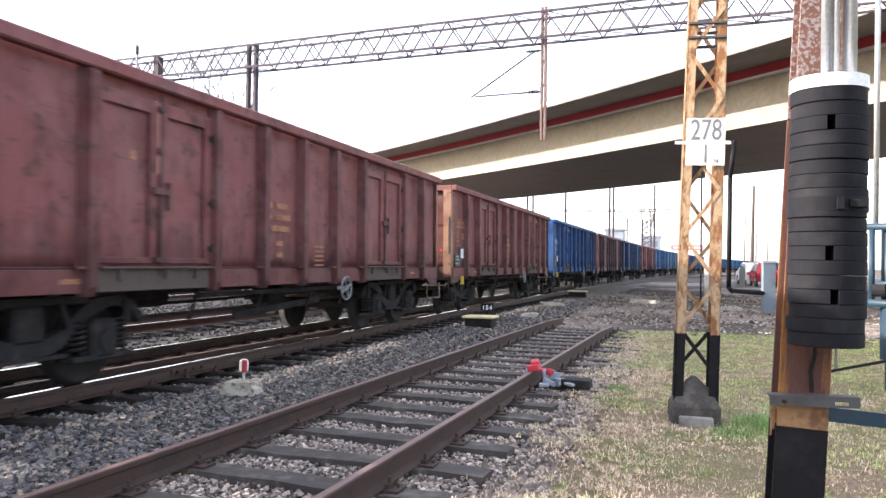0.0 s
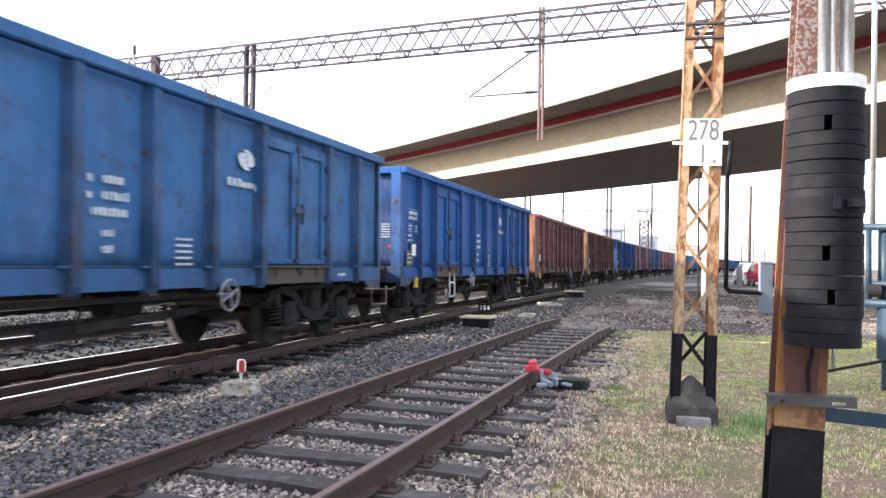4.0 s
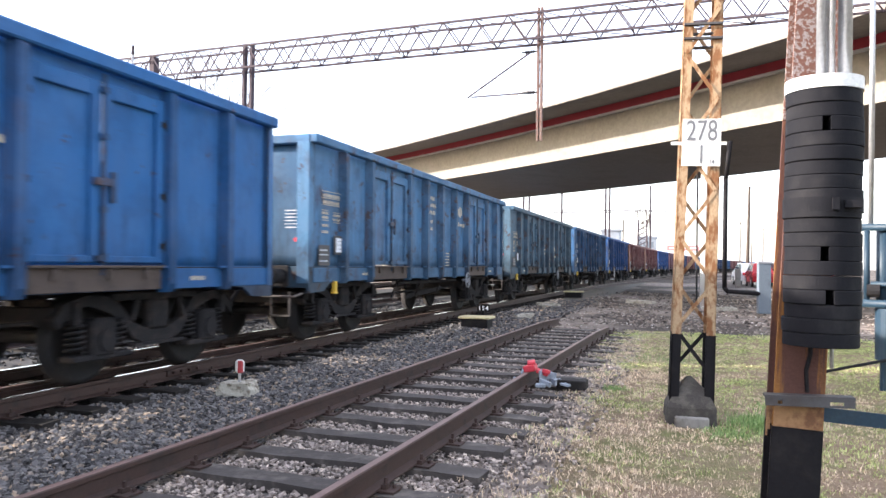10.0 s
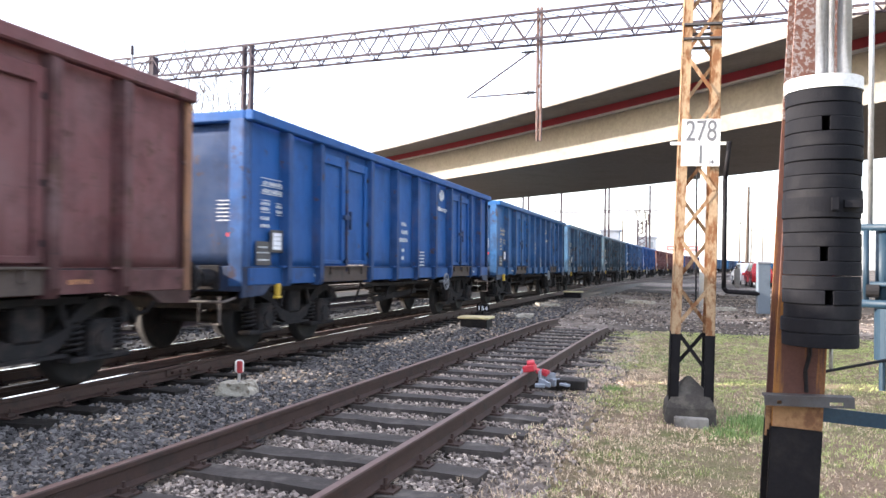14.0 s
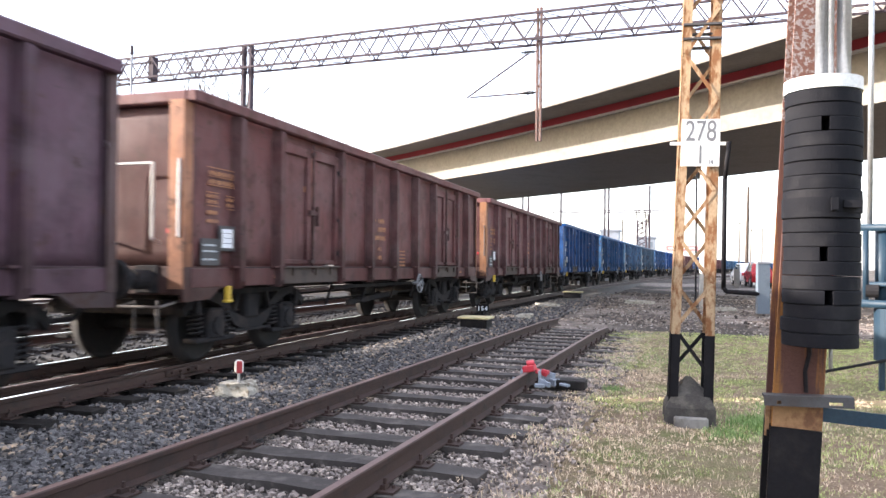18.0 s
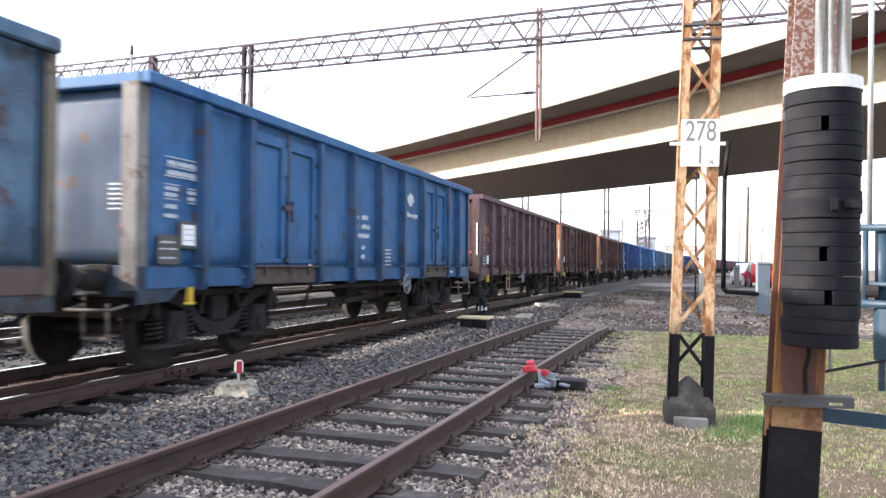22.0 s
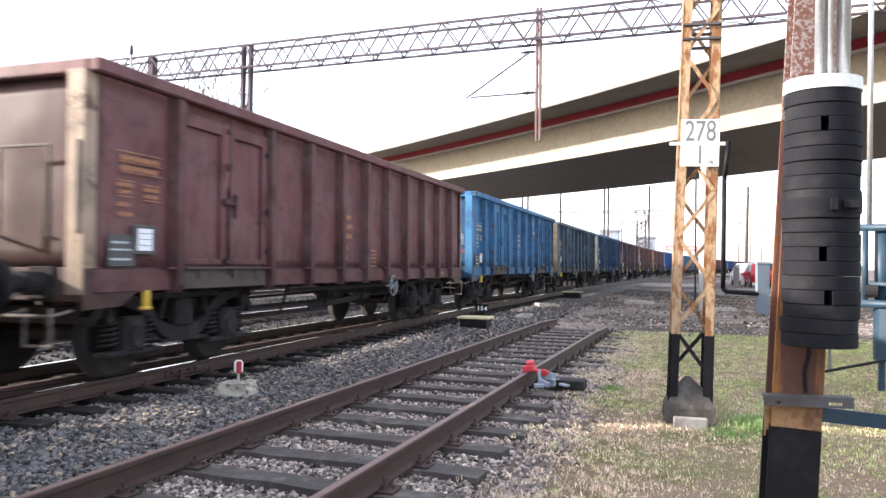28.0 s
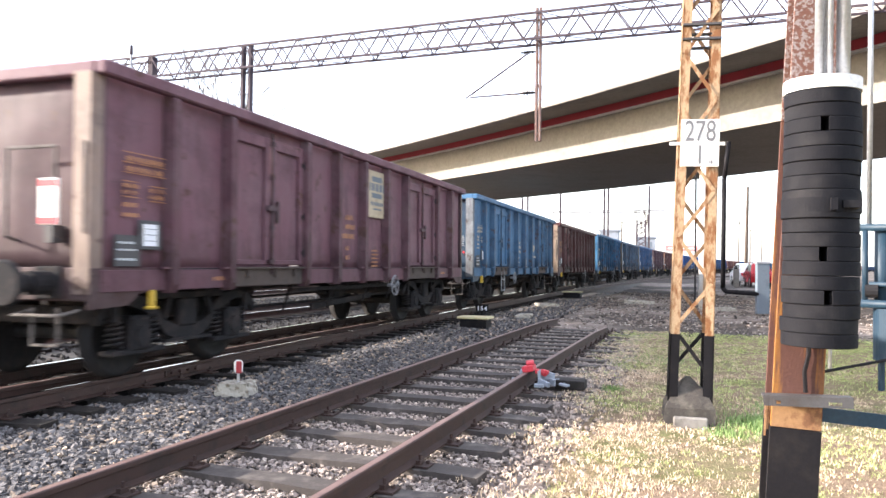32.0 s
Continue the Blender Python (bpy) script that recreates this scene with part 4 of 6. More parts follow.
def build_meshes():
    K = {"post": post_mesh(), "leaf_a": leaf_mesh(0.93), "leaf_b": leaf_mesh(0.87), "lock": lock_mesh(), "hinge": hinge_mesh(),
         "end": end_mesh(), "stile": stile_mesh(), "rim": rim_mesh(), "handwheel": handwheel_mesh(), "buffer": buffer_mesh()}
    K["wheels"], K["axle"] = wheelset_meshes()
    K["bogie"], K["axlebox"], K["spring"], K["shoe"] = bogie_meshes()
    for kind, (posts, doors) in LAYOUTS.items():
        edges = [0.10] + posts + [LONG - 0.10]
        K["sill_" + kind] = sill_mesh(posts)
        K["bays_" + kind] = [(a, b, panel_mesh(b - a, i + 1 + 20 * len(kind))) for i, (a, b) in enumerate(zip(edges, edges[1:]))]
    bm = bm_new()
    box(bm, -1.36, 1.36, -HALF + 0.15, HALF - 0.15, 1.12, 1.20)
    for s in (-1, 1):
        box(bm, s * 0.20, s * 0.36, -HALF + 0.15, HALF - 0.15, 0.86, 1.12)
    for y in (-4.5, -2.6, -1.2, 0, 1.2, 2.6, 4.5):
        box(bm, -1.34, 1.34, y - 0.07, y + 0.07, 0.94, 1.12)
    K["underframe"] = mesh_of("underframe", bm, M["dark_steel"])
    bm = bm_new()
    for s in (-1,):
        box(bm, -1.36, 1.36, s * 6.35, s * 6.46, 0.88, 1.21, bevel=0.015)
        for q in (-1, 1):
            v = [bm.verts.new(c) for c in ((q * 1.34, s * 6.34, 1.2), (q * 1.34, s * 5.4, 1.2), (q * 1.34, s * 5.4, 0.97), (q * 1.34, s * 5.75, 0.94), (q * 1.34, s * 5.95, 0.82), (q * 1.34, s * 6.46, 0.80), (q * 1.34, s * 6.46, 1.2))]
            w = [bm.verts.new(x.co + Vector((q * 0.045, 0, 0))) for x in v]
            bm.faces.new(v)
            bm.faces.new(w[::-1])
            for i in range(7):
                bm.faces.new((v[i], v[(i + 1) % 7], w[(i + 1) % 7], w[i]))
    K["headstock"] = mesh_of("headstock", bm, PAINT)
    bm = bm_new()
    box(bm, 0.0, 0.023, -0.88, 0.88, 0.965, 1.205, bevel=0.006)
    box(bm, 0.02, 0.075, -0.88, 0.88, 1.19, 1.215, bevel=0.004)
    for y in (-0.6, 0.1, 0.62):
        box(bm, 0.02, 0.06, y - 0.03, y + 0.03, 1.08, 1.19)
    K["apron"] = mesh_of("door_apron", bm, M["plank"])
    bm = bm_new()
    rod(bm, (0.55, 0.25, 0.74), (0.55, 0.75, 0.74), 0.17, 16)
    rod(bm, (0.55, -0.1, 0.74), (0.55, 0.25, 0.74), 0.03, 8)
    K["reservoir"] = mesh_of("brake_cylinder", bm, M["dark_steel"])
    bm = bm_new()
    rod(bm, (-0.55, -1.6, 0.78), (-0.55, -0.7, 0.78), 0.16, 16)
    K["tank"] = mesh_of("air_tank", bm, M["dark_steel"])
    bm = bm_new()
    for x, z in ((0.05, 0.70), (0.75, 0.62)):
        rod(bm, (x, -3.2, z), (x, 3.2, z + 0.04), 0.022, 6)
    bar(bm, (0.9, -1.0, 0.55), (0.9, 1.5, 0.66), 0.05, 0.10)
    bar(bm, (1.15, -2.1, 0.86), (1.15, 2.1, 0.86), 0.03, 0.06)
    for y in (-2.1, -0.6, 0.9, 2.1):
        bar(bm, (1.15, y, 0.98), (1.0, y, 0.56), 0.04, 0.03)
    K["rigging"] = mesh_of("brake_rigging", bm, M["dark_steel"])
    bm = bm_new()
    box(bm, -0.04, 0.04, -0.025, 0.025, 0.0, 0.17, bevel=0.012)
    box(bm, -0.04, 0.04, -0.065, 0.065, -0.035, 0.0, bevel=0.012)
    K["hook"] = mesh_of("tow_hook", bm, M["yellow"])
    bm = bm_new()
    box(bm, 0.0, 0.02, -0.175, 0.175, -0.155, 0.155, bevel=0.006)
    K["frame_plate"] = mesh_of("label_holder", bm, M["ink"])
    bm = bm_new()
    box(bm, 0.021, 0.026, -0.115, 0.105, -0.115, 0.115)
    K["label"] = mesh_of("label", bm, M["label"])
    bm = bm_new()
    for z in (-0.065, 0.0, 0.06):
        box(bm, 0.027, 0.029, -0.08, 0.08, z, z + 0.008)
    K["label_lines"] = mesh_of("printed_line", bm, M["cabinet"])
    bm = bm_new()
    box(bm, 0.0, 0.006, -0.19, 0.19, -0.16, 0.16)
    K["plaque"] = mesh_of("inspection_panel", bm, M["ink"])
    K["plaque_lines"] = [bars_mesh([r], M["mark_white"]) for r in ((-0.14, 0.07, 0.24, 0.025), (-0.16, 0.0, 0.30, 0.02), (-0.16, -0.10, 0.28, 0.025))]
    text_rows = [(-0.30, 0.30, 0.10, 0.085), (-0.10, 0.30, 0.30, 0.085), (-0.30, 0.14, 0.08, 0.07), (-0.10, 0.14, 0.38, 0.085), (-0.24, -0.02, 0.50, 0.085), (-0.10, -0.22, 0.18, 0.07), (-0.10, -0.38, 0.16, 0.075)]
    grid_rows = [(-0.15, 0.12 - 0.07 * i, 0.30, 0.030) for i in range(5)]
    # load table: ruled lines with small figures between them, two columns below
    ruled = [(-0.34, z, 0.68) for z in (0.34, 0.235, 0.13)] + [(-0.34, z, 0.24) for z in (0.04, -0.12)] + [(0.06, z, 0.26) for z in (0.02, -0.14)]
    load_rows = [(-0.30, 0.255, 0.60, 0.055), (-0.30, 0.15, 0.58, 0.055), (-0.34, -0.02, 0.24, 0.045), (-0.34, -0.09, 0.22, 0.045), (0.06, -0.04, 0.26, 0.045), (0.06, -0.11, 0.24, 0.045), (-0.34, -0.22, 0.22, 0.05), (-0.34, -0.32, 0.24, 0.045)]
    for k in ("white", "orange", "cream"):
        m = M["mark_" + k]
        K["text_" + k] = [bars_mesh([r], m) for r in text_rows]
        K["grid_" + k] = [bars_mesh([r], m) for r in grid_rows]
        K["load_" + k] = [bars_mesh([r], m) for r in load_rows] + [rule_mesh(r, m) for r in ruled]
        K["emblem_" + k] = emblem_mesh(m)
        K["sill_text_" + k] = bars_mesh([(-0.16, 0, 0.30, 0.05)], m)
    # white framed step under the door
    bm = bm_new()
    bent(bm, [(0, -0.21, 0.46), (0, -0.15, 0.28), (0, -0.15, -0.14), (0, 0.24, -0.14), (0, 0.24, 0.28), (0, 0.18, 0.46)], 0.022, 6)
    bar(bm, (0, -0.15, 0.2), (0, 0.24, 0.2), 0.035, 0.035)
    for k, m in (("white", "galv"), ("orange", "step_tan"), ("cream", "wheel_grey")):
        K["step_" + k] = mesh_of("step_frame", bm.copy(), M[m])
    bm.free()
    # end ladder, grab rails
    bm = bm_new()
    bent(bm, [(1.32, -0.06, 1.50), (1.32, -0.17, 1.55), (1.32, -0.17, 2.42), (1.32, -0.06, 2.47)], 0.018, 6)
    K["grab"] = mesh_of("grab_rail", bm, M["galv"])
    bm = bm_new()
    bent(bm, [(1.05, 0.02, 1.45), (1.05, 0.17, 1.48), (1.05, 0.17, 2.38), (1.28, 0.17, 2.42), (1.28, 0.02, 2.46)], 0.016, 6)
    K["grab_front"] = mesh_of("grab_rail", bm, M["galv"])
    bm = bm_new()
    bent(bm, [(0.32, -0.02, 1.48), (0.32, -0.15, 1.52), (0.32, -0.15, 2.40), (0.94, -0.15, 2.40), (0.94, -0.15, 1.52), (0.94, -0.02, 1.48)], 0.017, 6)
    K["cross_rail"] = mesh_of("end_rail", bm, M["galv"])
    bm = bm_new()
    for i in range(6):
        box(bm, 0.0, 0.003, -0.10, 0.10, 0.052 * i, 0.052 * i + 0.016)
    K["end_data"] = mesh_of("end_marking", bm, M["mark_white"])
    bm = bm_new()
    bmesh.ops.create_cone(bm, cap_ends=True, segments=12, radius1=0.034, radius2=0.034, depth=0.02, matrix=Matrix.Rotation(1.5708, 4, "X"))
    K["reflector"] = mesh_of("reflector", bm, M["red_paint"])
    bm = bm_new()
    bent(bm, [(1.30, -0.05, 0.80), (1.30, -0.30, 0.76), (0.75, -0.30, 0.76), (0.75, -0.05, 0.80)], 0.016, 6)
    bent(bm, [(1.12, -0.12, 0.82), (1.12, -0.12, 0.46), (0.80, -0.12, 0.46), (0.80, -0.12, 0.82)], 0.015, 6)
    K["shunter_step"] = mesh_of("shunter_step", bm, M["worn_step"])
    bm = bm_new()
    rod(bm, (0, 0, 1.03), (0, -0.30, 1.03), 0.045, 8)
    for k in range(3):
        bmesh.ops.create_cone(bm, cap_ends=True, segments=10, radius1=0.06, radius2=0.06, depth=0.03, matrix=Matrix.Translation((0, -0.32 - k * 0.11, 1.0 - k * 0.03)) @ Matrix.Rotation(1.57 * (k % 2), 4, "Y"))
        bar(bm, (0.05, -0.30 - k * 0.11, 1.02 - k * 0.03), (0.05, -0.42 - k * 0.11, 1.0 - k * 0.03), 0.03, 0.03)
        bar(bm, (-0.05, -0.30 - k * 0.11, 1.02 - k * 0.03), (-0.05, -0.42 - k * 0.11, 1.0 - k * 0.03), 0.03, 0.03)
    K["coupling"] = mesh_of("coupling", bm, M["dark_steel"])
    bm = bm_new()
    bent(bm, [(0.30, 0, 0.92), (0.30, -0.25, 0.85), (0.24, -0.45, 0.62), (0.15, -0.68, 0.60)], 0.03, 6)
    K["hose"] = mesh_of("brake_hose", bm, M["black"])
    return K


def side_things(K, root, body, side, kind, marks, full):
    """Uprights, panels, doors and markings of one side."""
    r = 0 if side > 0 else 180
    mir = lambda o: o - HALF if side > 0 else HALF - o
    x = 1.345 * side
    posts, doors = LAYOUTS[kind]
    for i, (a, b, me) in enumerate(K["bays_" + kind]):
        o = a if side > 0 else b
        door = next((d for d in doors if abs(d[0] - a) < 0.01), None)
        if door is None:
            body.append(put("side_panel", me, root, (x, mir(a), 0), (0, 0, r)))
        else:
            la = K["leaf_a"] if b - a > 1.9 else K["leaf_b"]
            wide = 0.93 if b - a > 1.9 else 0.87
            mid = (a + b) / 2
            for o in ((mid - wide - 0.01), (mid + 0.01)):
                leaf = put("door_leaf", la, root, (x, mir(o), 0), (0, 0, r))
                body.append(leaf)
                if full:
                    for z in (1.42, 1.95, 2.72):
                        put("hinge", K["hinge"], leaf, (0.0, 0.0 if o < mid - 0.1 else wide, z))
            top = put("door_header", K["header"], root, (x, mir(mid), 0), (0, 0, r))
            body.append(top)
            if full:
                body.append(put("lock_bar", K["lock"], root, (x, mir(mid), 0), (0, 0, r)))
                put("door_apron", K["apron"], root, (1.407 * side, mir(mid), 0), (0, 0, r))
    for o in posts:
        body.append(put("post", K["post"], root, (x, mir(o), 0), (0, 0, r)))
    body.append(put("side_sill", K["sill_" + kind], root, (0, 0, 0), (0, 0, r)))
    if full and side > 0:
        c = marks
        xs = x + 0.034
        num = put("number_marking", K["text_" + c][0], root, (xs + 0.002, mir(5.86), 1.67))
        for me in K["text_" + c][1:]:
            put("text_line", me, num)
        grid = put("data_marking", K["grid_" + c][0], root, (xs + 0.002, mir(7.04), 1.38))
        for me in K["grid_" + c][1:]:
            put("text_line", me, grid)
        load = put("load_marking", K["load_" + c][0], root, (xs + 0.002, mir(0.74), 2.05))
        for me in K["load_" + c][1:]:
            put("text_line", me, load)
        put("sill_marking", K["sill_text_" + c], root, (1.400, mir(2.1), 1.05))
        put("sill_marking", K["sill_text_" + c], root, (1.400, mir(11.2), 1.05))


def make_wagon(K, name, label, kind, marks, full, emblem=False, step=False):
    root = thing(name, pose(0, 0, -50), label, "freight wagon", "wagons of the coal train")
    body = []
    for side in (1, -1):
        side_things(K, root, body, side, kind, marks, full)
    for s, r in ((-1, 0), (1, 180)):
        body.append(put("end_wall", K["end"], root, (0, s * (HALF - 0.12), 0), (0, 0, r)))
        if full:
            for x in (-1.28, 1.28):
                body.append(put("end_stile", K["stile"], root, (x, s * (HALF - 0.12), 0), (0, 0, r)))
        for x in (-0.875, 0.875):
            put("buffer", K["buffer"], root, (x, s * 6.46, 1.06), (0, 0, r))
    body.append(put("top_rim", K["rim"], root))
    body.append(put("headstock", K["headstock"], root))
    body.append(put("headstock", K["headstock"], root, (0, 0, 0), (0, 0, 180)))
    put("underframe", K["underframe"], root)
    put("brake_cylinder", K["reservoir"], root)
    put("air_tank", K["tank"], root)
    if full:
        put("brake_rigging", K["rigging"], root)
        put("coupling", K["coupling"], root, (0, -6.46, 0))
        put("brake_hose", K["hose"], root, (0, -6.46, 0))
        put("handwheel", K["handwheel"], root, (1.52, 8.05 - HALF, 0.86), label="pale spoked brake handwheel")
        put("tow_hook", K["hook"], root, (1.40, 0.83 - HALF, 0.80), label="yellow towing hook")
        hold = put("label_holder", K["frame_plate"], root, (1.385, 0.99 - HALF, 1.44), label="dark frame with a white paper label")
        lab = put("label", K["label"], hold)
        put("printed_line", K["label_lines"], hold)
        pl = put("inspection_panel", K["plaque"], root, (1.385, 0.47 - HALF, 1.38))
        for me in K["plaque_lines"]:
            put("text_line", me, pl, (0.006, 0, 0))
        if marks == "orange":
            put("grab_rail", K["grab"], root, (0, -HALF + 0.12, 0))
        put("grab_rail", K["grab_front"], root, (0, HALF - 0.12, 0))
        if marks == "orange":
            put("end_rail", K["cross_rail"], root, (0, -HALF + 0.12, 0))
        if marks != "orange":
            put("end_marking", K["end_data"], root, (1.00, -HALF + 0.085, 1.80), (0, 0, -90))
        put("reflector", K["reflector"], root, (1.08, -HALF + 0.10, 1.62), label="round red reflector")
        put("shunter_step", K["shunter_step"], root, (0, -6.46, 0))
        put("shunter_step", K["shunter_step"], root, (0, 6.46, 0), (0, 0, 180))
    if emblem:
        em = put("emblem", K["emblem_" + marks][0], root, (1.385, 8.08 - HALF, 2.50))
        for me in K["emblem_" + marks][1:]:
            put("emblem_piece", me, em)
    if step:
        put("step_frame", K["step_" + marks], root, (1.42, 3.3 - HALF, 0.62), label="pale tubular step")
    for y in (-4.5, 4.5):
        bg = new("bogie")
        bg.parent = root
        bg.location = (0, y, 0)
        bg.empty_display_size = 0.1
        put("bogie_frame", K["bogie"], bg)
        for dy in (-0.9, 0.9):
            if full:
                for s, r in ((-1, 180), (1, 0)):
                    put("axle_box", K["axlebox"], bg, (s * 0.99, dy, 0.46), (0, 0, r))
                    for e in (-0.29, 0.29):
                        put("coil_spring", K["spring"], bg, (s * 0.99, dy + e, 0.46))
                    put("brake_block", K["shoe"], bg, (s * 0.75, dy * 0.45, 0.46))
            ax = put("axle", K["axle"], root, (0, y + dy, 0.46))
            put("wheel", K["wheels"], ax, (0.75, 0, 0))
            put("wheel", K["wheels"], ax, (-0.75, 0, 0), (0, 0, 180))
    return root


COLOURS = {   # base paint
    "red": (0.148, 0.051, 0.050), "brown": (0.112, 0.046, 0.048), "purple": (0.118, 0.058, 0.074), "rust": (0.165, 0.065, 0.040), "dark": (0.104, 0.040, 0.039), "plum": (0.074, 0.040, 0.056),
    "bright": (0.010, 0.062, 0.205), "mid": (0.016, 0.083, 0.220), "blue": (0.022, 0.083, 0.195), "dull": (0.046, 0.112, 0.200), "pale": (0.046, 0.125, 0.235), "slate": (0.054, 0.112, 0.180),
    "sky": (0.024, 0.120, 0.255), "navy": (0.014, 0.042, 0.11), "grey": (0.052, 0.108, 0.165),
}
# colour, build, markings, emblem, step, wear; the last wagon first
TRAIN = [("purple", "old", "orange", 0, 0, 0.55), ("dull", "new", "cream", 1, 1, 0.45), ("brown", "single", "orange", 0, 0, 0.7), ("sky", "new", "cream", 1, 0, 0.7), ("slate", "new", "cream", 1, 0, 0.95),
         ("blue", "new", "white", 1, 0, 0.4), ("plum", "old", "orange", 0, 1, 0.7), ("dark", "new", "orange", 0, 0, 0.8), ("brown", "new", "orange", 0, 0, 0.7), ("bright", "new", "white", 1, 0, 0.25),
         ("mid", "old", "cream", 1, 0, 0.3), ("pale", "old", "cream", 1, 0, 0.8), ("grey", "old", "cream", 1, 0, 0.8), ("blue", "old", "white", 1, 0, 0.5), ("bright", "new", "white", 1, 1, 0.05),
         ("red", "old", "orange", 0, 0, 0.8), ("red", "old", "orange", 0, 0, 0.5), ("bright", "new", "white", 0, 0, 0.2), ("purple", "old", "orange", 0, 0, 0.6), ("navy", "old", "white", 0, 0, 0.4),
         ("red", "old", "orange", 0, 0, 0.6)] + [(c, "old", "white", 0, 0, 0.4) for c in ("blue", "dull", "sky", "navy", "blue", "red", "brown", "blue", "bright", "sky", "blue", "purple", "navy", "bright", "blue", "red", "blue", "navy")]
NAMED = {"red": "faded red-brown", "brown": "dusty brown", "purple": "dark purplish-brown", "rust": "rust-streaked red-brown", "dark": "sooty dark brown", "plum": "dark plum-brown", "bright": "bright blue", "mid": "clean mid-blue", "blue": "worn blue",
         "dull": "dull grimy blue", "pale": "faded rust-spotted blue", "slate": "rust-patched grey-blue", "sky": "light blue", "navy": "dark blue", "grey": "weathered rust-patched slate blue"}
WAGONS = []
# corner stile colours: worn paint with sunlight painted in; small differences of height
LIT_STILES = {0: (0.27, 0.20, 0.165), 2: (0.36, 0.27, 0.20), 7: (0.36, 0.16, 0.085), 15: (0.33, 0.15, 0.085), 16: (0.30, 0.16, 0.10), 5: (0.19, 0.19, 0.19), 8: (0.30, 0.14, 0.07), 1: (0.26, 0.28, 0.30), 4: (0.14, 0.12, 0.09), 6: (0.085, 0.048, 0.050)}
TALL = {0: 1.01, 1: 1.01, 2: 1.01, 3: 1.03, 4: 1.02, 5: 1.028, 6: 1.022, 7: 1.02, 8: 1.01, 9: 1.022, 10: 1.02, 11: 1.02, 12: 1.012, 13: 1.015, 14: 1.015, 15: 1.008}


def build_train():
    K = build_meshes()
    bm = bm_new()
    box(bm, 0.0, 0.02, -0.985, 0.985, 2.99, 3.10)
    K["header"] = mesh_of("door_header", bm, PAINT)
    made = {}
    rng = random.Random(8)
    for k, (c, d, marks, emblem, step, wear) in enumerate(TRAIN):
        full = k <= 17
        key = (d, marks, emblem, step, full)
        lab = NAMED[c] + " open box wagon" + (", one double door a side" if d == "single" else ", two double doors a side")
        if key in made:
            w = copy_thing(made[key], pose(0, 0, -50))
            tagged(w, lab)
        else:
            w = make_wagon(K, "wagon", lab, d, marks, full, bool(emblem), bool(step))
            made[key] = w
        col = COLOURS[c]
        tint = rng.uniform(0.93, 1.10)
        j = [v * tint * 1.35 for v in col]
        for o in w.children_recursive:
            o.color = (*j, wear)
            # stiles paler than the body: sun on the corners put into their colour
            if k < 18 and o.name.startswith("end_stile") and abs(o.location.x) > 1.2:
                o.color = (*LIT_STILES.get(k, (j[0] * 1.15 + 0.012, j[1] * 1.15 + 0.012, j[2] * 1.1 + 0.012)), 0.8)
            if o.name.startswith("label_holder"):
                o.location.z = {2: 1.50, 3: 1.44, 6: 1.41}.get(k, 1.55)
                o.location.y = {1: 0.98, 10: 0.92, 11: 0.98, 12: 0.96, 4: 0.74, 14: 0.68}.get(k, 0.80) - HALF
            # uprights: grime, plus the shade on their flanks put into a darker colour
            if o.name.startswith("post"):
                o.color = (j[0] * 0.72, j[1] * 0.70, j[2] * 0.70, min(1.0, wear + 0.35))
            if o.name.split(".")[0] in ("grab_rail", "end_rail") and k not in (6, 7):
                o.material_slots[0].link = "OBJECT"
                o.material_slots[0].material = M["worn_step"]
            # lock bars: grimy body colour, darkened further to paint in their shadow
            if o.name.startswith("lock_bar"):
                o.color = (j[0] * 0.45 + 0.008, j[1] * 0.45 + 0.007, j[2] * 0.45 + 0.007, 1.0)
            # end walls: shade of the gap between wagons painted in as darker body colour
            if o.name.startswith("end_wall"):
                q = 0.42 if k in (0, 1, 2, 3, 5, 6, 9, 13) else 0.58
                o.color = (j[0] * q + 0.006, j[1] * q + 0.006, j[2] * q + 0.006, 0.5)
            if o.name.startswith("headstock"):
                o.color = (j[0] * 0.5 + 0.022, j[1] * 0.5 + 0.016, j[2] * 0.45 + 0.014, 1.0)
            if k == 4 and o.name.startswith("side_sill"):
                o.color = (0.105, 0.075, 0.068, 0.3)
            if o.name.split(".")[0] == "emblem":
                o.location.z = {9: 2.86, 3: 2.78, 12: 1.97, 1: 1.92}.get(k, 2.58)
                o.location.y = {1: 8.45, 9: 8.42, 14: 8.45, 12: 8.15, 10: 8.10, 11: 8.10}.get(k, 8.30) - HALF
            if o.name.startswith("number_marking"):
                o.location.z = {11: 2.40, 3: 1.90}.get(k, 1.72)
            if o.name.startswith("handwheel"):
                o.location.y = {6: 5.2, 14: 4.8, 1: 4.6, 4: 4.6, 9: 8.4, 11: 8.4, 12: 8.4, 10: 8.1}.get(k, 7.75) - HALF
        w.scale = (1, 1, TALL.get(k, 1.0))
        WAGONS.append(w)
    # fresh strips of blue along the foot of one wagon's panels
    for a, b in zip(LAYOUTS["new"][0], LAYOUTS["new"][0][1:]):
        if b - a < 1.5:
            bm = bm_new()
            box(bm, 0.0, 0.004, a - HALF + 0.07, b - HALF - 0.07, 1.23, 1.35)
            part("repainted_strip", bm, M["strip_blue"], WAGONS[4], "strip of fresh bright blue paint", loc=(1.368, 0, 0))
    for k in (6, 7, 15):
        bm = bm_new()
        box(bm, 0.0, 0.004, -0.05, 0.05, -0.03, 0.06)
        part("small_mark", bm, M["mark_orange"], WAGONS[k], loc=(1.367, 2.9 - HALF, 2.35))
    # what only the last wagon carries: tail plate and a poster
    last = WAGONS[0]
    bm = bm_new()
    box(bm, 0.78, 1.02, -0.20, -0.17, 1.62, 2.08, bevel=0.008)
